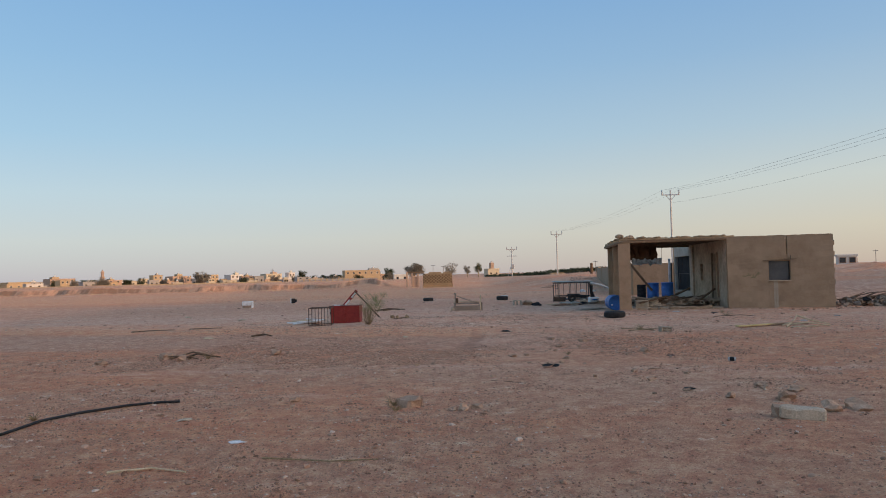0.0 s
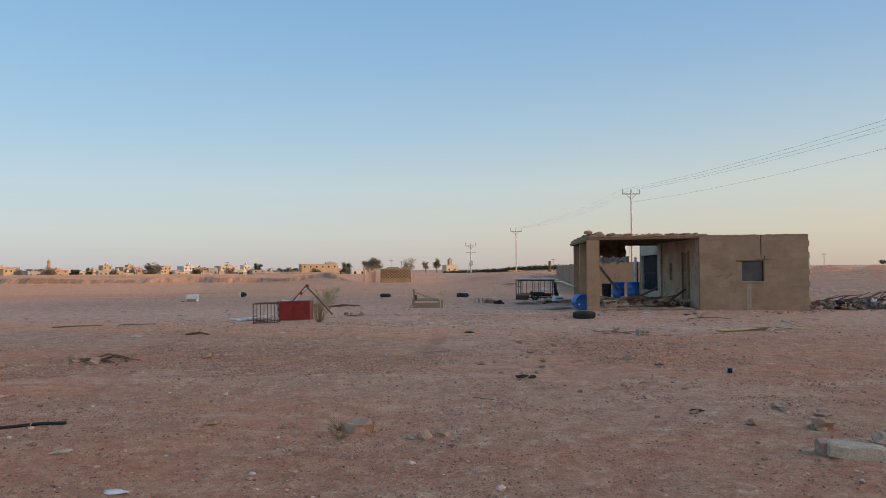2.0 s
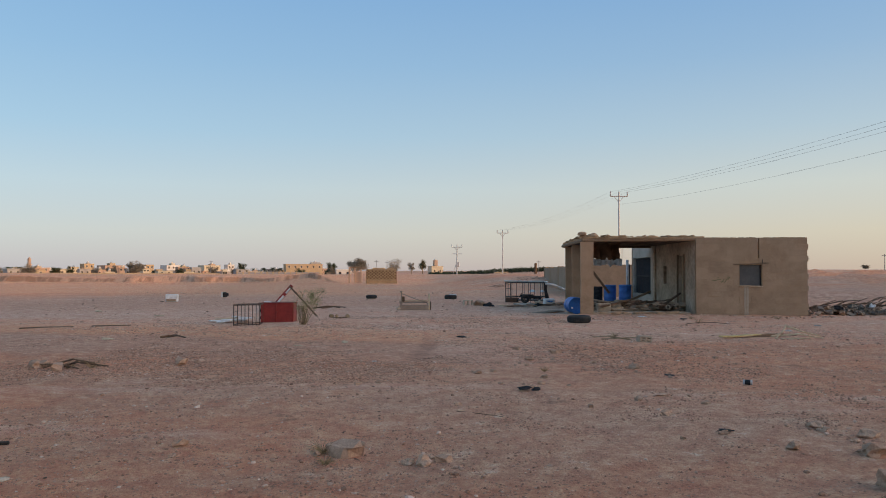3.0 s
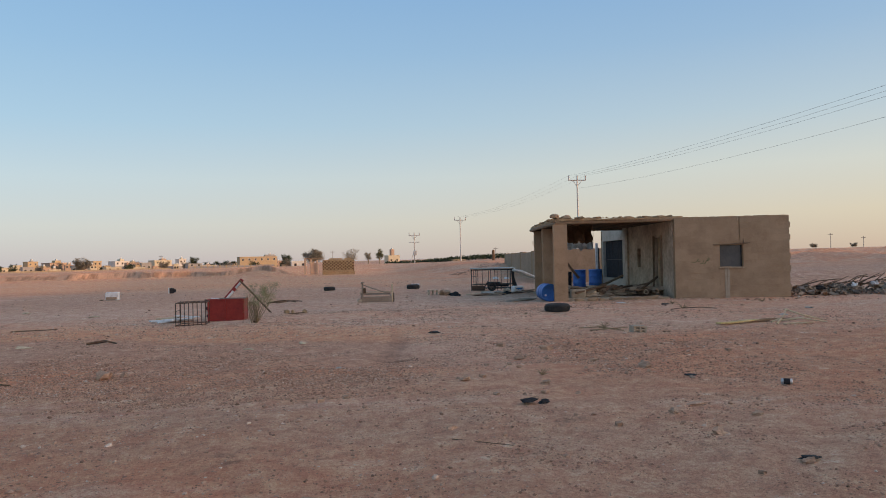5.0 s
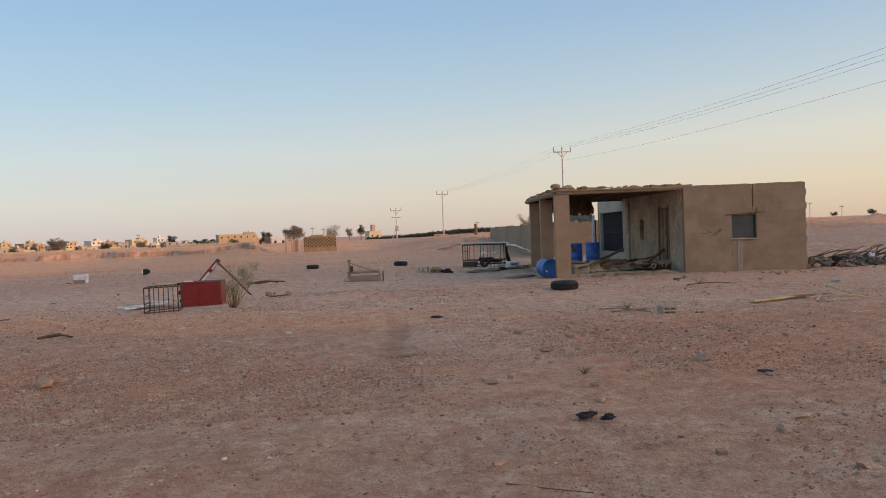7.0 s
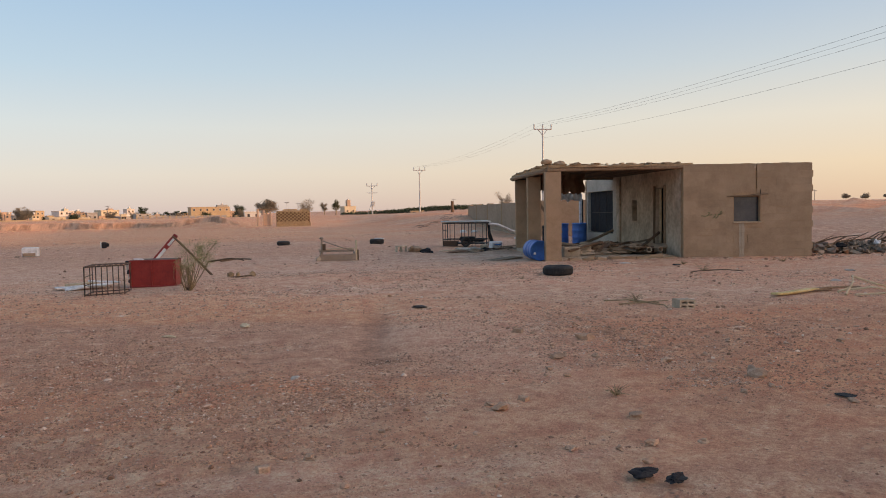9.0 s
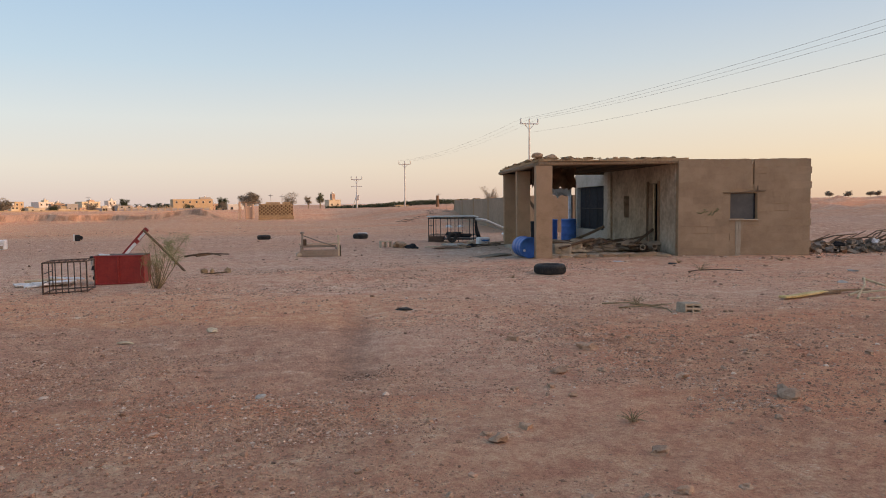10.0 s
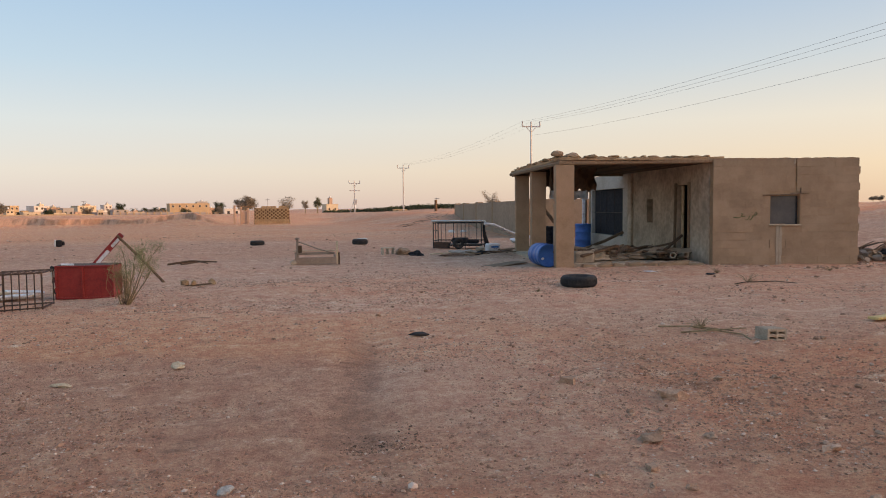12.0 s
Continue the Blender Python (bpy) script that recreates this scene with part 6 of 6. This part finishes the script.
def fridge_box():
    x, y = -10.3, 38.2
    ob = thing("white_box", "old white appliance case lying on the silt", "appliance", pose(x, y, h(x, y), 0, 0, 6))
    part("body", box((0.54, 0.4, 0.36), 0.03, (0, 0.2, 0.19)), white_paint_mat, ob)
    part("inner_panel", box((0.44, 0.02, 0.12), 0.006, (-0.02, -0.004, 0.10)), compound_mat, ob, "dusty lower panel")
    part("flap", box((0.16, 0.1, 0.03), 0.01, (-0.42, 0.02, 0.03)), dark_wood_mat, ob)
    x, y = -9.3, 44.8
    ob = thing("old_television", "old black television case lying on the silt", "television", pose(x, y, h(x, y), 0, 0, 14))
    part("case", box((0.24, 0.28, 0.28), 0.03, (0.04, 0.14, 0.14)), black_cloth_mat, ob)
    part("front_frame", box((0.05, 0.32, 0.30), 0.01, (-0.10, 0.14, 0.15)), pvc_mat, ob, "pale grey front frame")
    part("back_hump", box((0.12, 0.18, 0.18), 0.04, (0.20, 0.14, 0.14)), black_cloth_mat, ob)
    x, y = 6.95, 34.55
    ob = thing("paint_bucket", "white lidded bucket lying in the scrap", "bucket", pose(x, y, h(x, y) + 0.1, 0, 0, 15))
    part("body", box((0.46, 0.3, 0.3), 0.04, (0, 0, 0.06)), pvc_mat, ob)
    part("printed_bar", box((0.3, 0.01, 0.06), 0.002, (0, -0.152, 0.10)), blue_plastic_mat, ob, "faded blue bar of print")
    part("handle", tube([(-0.18, -0.16, 0.14), (0, -0.2, 0.02), (0.18, -0.16, 0.14)], 0.008, 5), wire_mat, ob)


fridge_box()


# heaps of scrap by the trailer and on the veranda
def scrap_lump(label, x, y, size, seed, material, squash=(1.2, 0.8, 0.6), z=None, category="scrap", wild=0.35):
    return solid("scrap_lump", rough_stone(size, seed, squash, 3, wild), material, label, category, pose(x, y, (h(x, y) if z is None else z) + size * squash[2] * 0.15, 0, 0, seed * 37 % 180))


scrap_lump("crumpled grey sacking in the scrap", 3.75, 33.9, 0.5, 1, compound_mat, (1.0, 0.7, 0.6), wild=0.55)
cinder_block("grey hollow block standing in the scrap", 3.35, 34.3, 12, 90, (0.4, 0.3, 0.2))
scrap_lump("dark rags heaped in the scrap", 4.15, 33.7, 0.42, 3, black_cloth_mat, (1.3, 0.6, 0.5), wild=0.6)
scrap_lump("brown sacking in the scrap", 5.2, 33.0, 0.5, 4, brown_cloth_mat, (1.6, 0.8, 0.25), wild=0.6)
scrap_lump("crumpled pale sacking in the scrap", 5.75, 33.9, 0.5, 5, pale_cloth_mat, (1.4, 0.7, 0.4), wild=0.6)
scrap_lump("dark rags heaped in the scrap", 6.25, 33.5, 0.4, 6, black_cloth_mat, (1.3, 0.6, 0.45), wild=0.6)
scrap_lump("grey lump of rubble in the scrap", 6.4, 34.2, 0.36, 7, concrete_mat, (0.9, 0.8, 1.1))
scrap_lump("white sack far out on the rise", 10.2, 54.5, 0.42, 8, white_paint_mat, (1.2, 0.8, 0.6))
scrap_lump("white sack far out on the rise", 11.2, 55.6, 0.34, 9, white_paint_mat, (1.2, 0.8, 0.6))
scrap_lump("pale plastic bag by the compound wall", 9.9, 40.5, 0.55, 10, pvc_mat, (1.2, 0.8, 0.7))
tyre("rusty dark wheel lying by the hut", 7.9, 34.2, 0.46, 0.18, (70, 0, 20), h(7.9, 34.2) + 0.2)

rs = random.Random(17)
for i in range(46):
    u, v = rs.uniform(0.12, 0.92), rs.uniform(0.10, 0.6)
    x, y = 7.5 + 2.75 * u, 27.75 + 5.0 * v
    k = i % 5
    mt = (compound_mat, compound_mat, concrete_mat, brown_cloth_mat, dark_wood_mat)[k]
    scrap_lump(("lump of fallen mud plaster", "dusty grey sack", "broken concrete lump", "trodden brown matting", "rotten dark timber lump")[k] + " on the veranda floor", x, y, rs.uniform(0.3, 0.7), 100 + i, mt, (1.4, 0.9, 0.5), 0.07 + rs.uniform(0, 0.12), "rubble", 0.5)
for i in range(24):
    x, y = rs.uniform(7.7, 9.8), rs.uniform(28.1, 30.4)
    a = rs.uniform(-40, 40)
    ln = rs.uniform(0.7, 1.5)
    solid("fallen_timber", box((ln, rs.uniform(0.06, 0.14), 0.05), 0.01), (dark_wood_mat, compound_mat, dark_wood_mat)[i % 3], "fallen roof timber in the veranda rubble", "timber", pose(x, y, 0.28 + rs.uniform(0, 0.12), rs.uniform(-12, 12), rs.uniform(-14, 8), a), "fallen timbers")
solid("leaning_pole", tube([(9.5, 28.1, 0.22), (10.0, 28.35, 0.47), (10.46, 28.55, 0.72)], 0.04, 8), dark_wood_mat, "dark pole leaning from the rubble to the doorway", "pole")
solid("leaning_pole", tube([(9.75, 33.4, 0.12), (10.45, 33.3, 0.38), (11.05, 33.2, 0.66)], 0.05, 8), wood_mat, "grey pole leaning against the barred opening", "pole")
solid("leaning_plank", box((0.12, 0.05, 1.75), 0.01), dark_wood_mat, "rusty brown plank leaning against barrels", "plank", pose(9.75, 36.6, 1.18, 0, -37, -10))
for i, (x, y, tn) in enumerate(((9.72, 27.76, 64), (9.98, 27.84, 80))):
    bm = bmesh.new()
    add_lathe(bm, [(0.055, 0), (0.065, 0), (0.065, 0.4), (0.075, 0.4), (0.075, 0.46), (0.058, 0.46), (0.055, 0)], 18)
    solid("pipe_end", bm, pale_plaster_mat if i != 1 else compound_mat, "short pale plastic pipe end in the rubble", "pipe", pose(x, y, 0.22, 82, 0, tn - 90), "pipe ends", smooth=True)
solid("concrete_chunk", box((0.5, 0.34, 0.3), 0.03), concrete_mat, "squared concrete chunk behind the corner pillar", "block", pose(7.55, 28.35, 0.22, 0, 0, -8))
for i in range(9):
    x = 7.9 + i * 0.29 + rs.uniform(-0.06, 0.06)
    scrap_lump("pale limewashed stone on the veranda kerb", x, 27.72 - 0.2 * (x - 7.9) / 2.5 + rs.uniform(-0.1, 0.1), rs.uniform(0.14, 0.34), 200 + i, plaster_mat if i % 2 else stone_mat, (1.3, 0.9, 0.6), None, "stone", 0.2)

# rubble bank east of the hut: broken blocks, dark brushwood, scraps
rs = random.Random(23)
rubble_mat = surface("grey_rubble", [(0.14, 0.12, 0.10), (0.24, 0.20, 0.165), (0.34, 0.29, 0.24)], 5, 0.95, bump=0.5, spread=0.3, spec=0.15)
block_a = mesh_of(fragment((0.30, 0.17, 0.16), 301), "rubble_block", rubble_mat)
block_b = mesh_of(fragment((0.2, 0.16, 0.14), 302), "rubble_block", rubble_mat)
block_c = mesh_of(fragment((0.36, 0.18, 0.1), 303), "rubble_block", compound_mat)
for i in range(230):
    t = rs.random()
    x = 14.4 + 6.6 * t
    y = 27.4 - 0.9 * t + rs.gauss(0, 0.42)
    crest = 0.30 * max(0.0, 1 - abs(y - (27.4 - 0.9 * t)) / 0.9)
    ob = new("rubble_block", (block_a, block_b, block_c)[i % 3])
    ob.matrix_basis = pose(x, y, h(x, y) + rs.uniform(0.02, 0.06) + crest * rs.random(), rs.uniform(-30, 30), rs.uniform(-30, 30), rs.uniform(0, 180))
    ob.scale = [rs.uniform(0.4, 0.95)] * 3
    tagged(ob, "broken grey block in the rubble bank", "rubble", "rubble bank")
twigs = []
for i in range(70):
    t = rs.random()
    x, y = 14.7 + 6.0 * t, 27.6 - 0.8 * t + rs.uniform(-0.3, 0.5)
    a, ln, lift = rs.gauss(0.25, 0.35), rs.uniform(0.5, 1.6), 0.25 + 0.45 * t
    z0, z1 = rs.uniform(0.05, lift), rs.uniform(0.2, lift + 0.25)
    twigs.append([(x, y, z0), (x + 0.5 * ln * math.cos(a), y + 0.1 * math.sin(a), (z0 + z1) / 2 + rs.uniform(0, 0.1)), (x + ln * math.cos(a), y + 0.3 * ln * math.sin(a), z1)])
rods("brushwood", "dark dry brushwood heaped on the rubble bank", "branch", twigs, dark_wood_mat, 0.022)
scrap_lump("crumpled white plastic on the rubble bank", 16.6, 26.9, 0.22, 41, white_paint_mat, (1, 0.8, 0.7), 0.30)
scrap_lump("crumpled white plastic on the rubble bank", 17.3, 26.8, 0.24, 42, white_paint_mat, (1, 0.8, 0.7), 0.34)
scrap_lump("dark bag on the rubble bank", 15.4, 26.9, 0.3, 43, black_cloth_mat, (1, 0.8, 0.6), 0.22)

# dark brush on the far slope by the compound wall
rb = random.Random(6)
for i in range(6):
    x, y = 9.5 + i * 1.3, 70 + i * 2.3
    lines = []
    for k in range(3):
        a0 = rb.uniform(0, 3.14)
        x1, y1 = x + rb.uniform(-0.8, 0.8), y + rb.uniform(-0.8, 0.8)
        lines.append([(x1, y1, 0.03), (x1 + 0.5 * math.cos(a0), y1 + 0.5 * math.sin(a0), rb.uniform(0.06, 0.16)), (x1 + math.cos(a0), y1 + math.sin(a0), 0.04)])
    rods("brushwood", "dark dry brushwood strewn on the far slope", "branch", lines, dark_wood_mat, 0.018, "brush on the slope")

# ---- single stones ----
def stones(series, spots):
    for i, (x, y, s) in enumerate(spots, series * 31):
        solid("rock", rough_stone(s * 0.78, i * 1.7 + 0.5, (1.25, 0.85, 0.7), 2, 0.42) if i % 5 else fragment((s, s * 0.7, s * 0.55), i), stone_mat, "weathered brown stone lying on the sand", "rock", pose(x, y + s * 0.3, h(x, y) + s * 0.12, 0, 0, i * 67 % 180), "stones on the flat")


# nearest to farthest along the walk
stones(0, [(3.41, 7.40, 0.24), (4.01, 7.65, 0.24), (4.29, 7.74, 0.28), (3.82, 8.27, 0.25), (0.18, 8.50, 0.17), (0.34, 8.55, 0.11), (3.30, 8.57, 0.14), (0.05, 8.59, 0.12), (0.25, 8.68, 0.07), (-1.84, 8.72, 0.08), (-0.46, 8.84, 0.26), (4.03, 8.87, 0.09), (-0.70, 8.91, 0.10), (4.27, 9.04, 0.16), (-1.89, 9.07, 0.14), (2.56, 9.12, 0.05), (3.01, 9.27, 0.10), (4.01, 9.30, 0.13), (4.04, 9.45, 0.17), (2.83, 10.17, 0.15), (2.13, 10.63, 0.07), (3.49, 10.73, 0.10), (0.67, 10.77, 0.08), (2.77, 10.90, 0.13), (1.72, 11.86, 0.07)])
stones(1, [(1.66, 12.14, 0.06), (1.90, 12.17, 0.09), (1.37, 12.19, 0.08), (2.28, 12.23, 0.07), (-0.50, 12.28, 0.08), (0.69, 12.43, 0.05), (-0.23, 12.44, 0.09), (2.08, 12.75, 0.14), (3.89, 12.80, 0.09), (0.26, 12.86, 0.04), (1.20, 13.19, 0.14), (3.23, 13.22, 0.07), (1.14, 13.33, 0.07), (3.58, 13.36, 0.07), (1.45, 13.45, 0.08), (-6.35, 13.52, 0.21), (3.68, 13.67, 0.21), (0.84, 13.73, 0.06), (2.92, 13.83, 0.07), (-5.11, 14.16, 0.23), (2.10, 14.18, 0.07), (1.92, 14.29, 0.05), (-5.54, 14.44, 0.33), (1.70, 14.47, 0.08), (2.04, 14.52, 0.07)])
stones(2, [(3.28, 14.56, 0.12), (-3.42, 14.69, 0.28), (-3.18, 14.78, 0.13), (5.51, 14.91, 0.08), (2.69, 14.95, 0.09), (2.27, 14.96, 0.14), (2.41, 15.11, 0.07), (4.48, 15.39, 0.07), (2.44, 15.57, 0.04), (3.13, 15.76, 0.04), (2.94, 15.81, 0.20), (2.96, 15.95, 0.10), (1.92, 15.97, 0.04), (3.76, 16.00, 0.05), (4.15, 16.27, 0.07), (3.61, 16.28, 0.08), (2.51, 16.44, 0.08), (3.51, 16.47, 0.07), (2.35, 16.56, 0.12), (2.44, 16.94, 0.06), (2.11, 17.31, 0.05)])
for i, (x, y, s, mt) in enumerate(((-1.98, 6.9, 0.16, white_paint_mat), (-2.92, 8.2, 0.18, concrete_mat), (-1.0, 18.13, 0.26, pale_wood_mat), (-1.9, 17.6, 0.2, pale_wood_mat), (3.18, 11.32, 0.22, stone_mat), (-0.33, 14.72, 0.14, pale_cloth_mat), (3.92, 12.95, 0.15, rubber_mat), (-6.1, 18.9, 0.3, pale_wood_mat), (9.9, 20.4, 0.3, pale_cloth_mat), (11.9, 22.4, 0.3, pale_cloth_mat), (8.1, 25.9, 0.26, white_paint_mat), (9.2, 25.2, 0.3, rubber_mat), (-7.6, 27.5, 0.4, pale_wood_mat), (-10.5, 30.0, 0.4, pale_wood_mat))):
    bm = rough_stone(s, 400 + i, (1.0, 0.55, 0.16), 2, 0.3)
    solid("scrap_flake", bm, mt, "flat pale scrap lying on the ground" if mt is not rubber_mat else "flat black scrap lying on the ground", "scrap", pose(x, y, h(x, y) + 0.012, 0, 0, i * 50 % 180), "flat scraps")
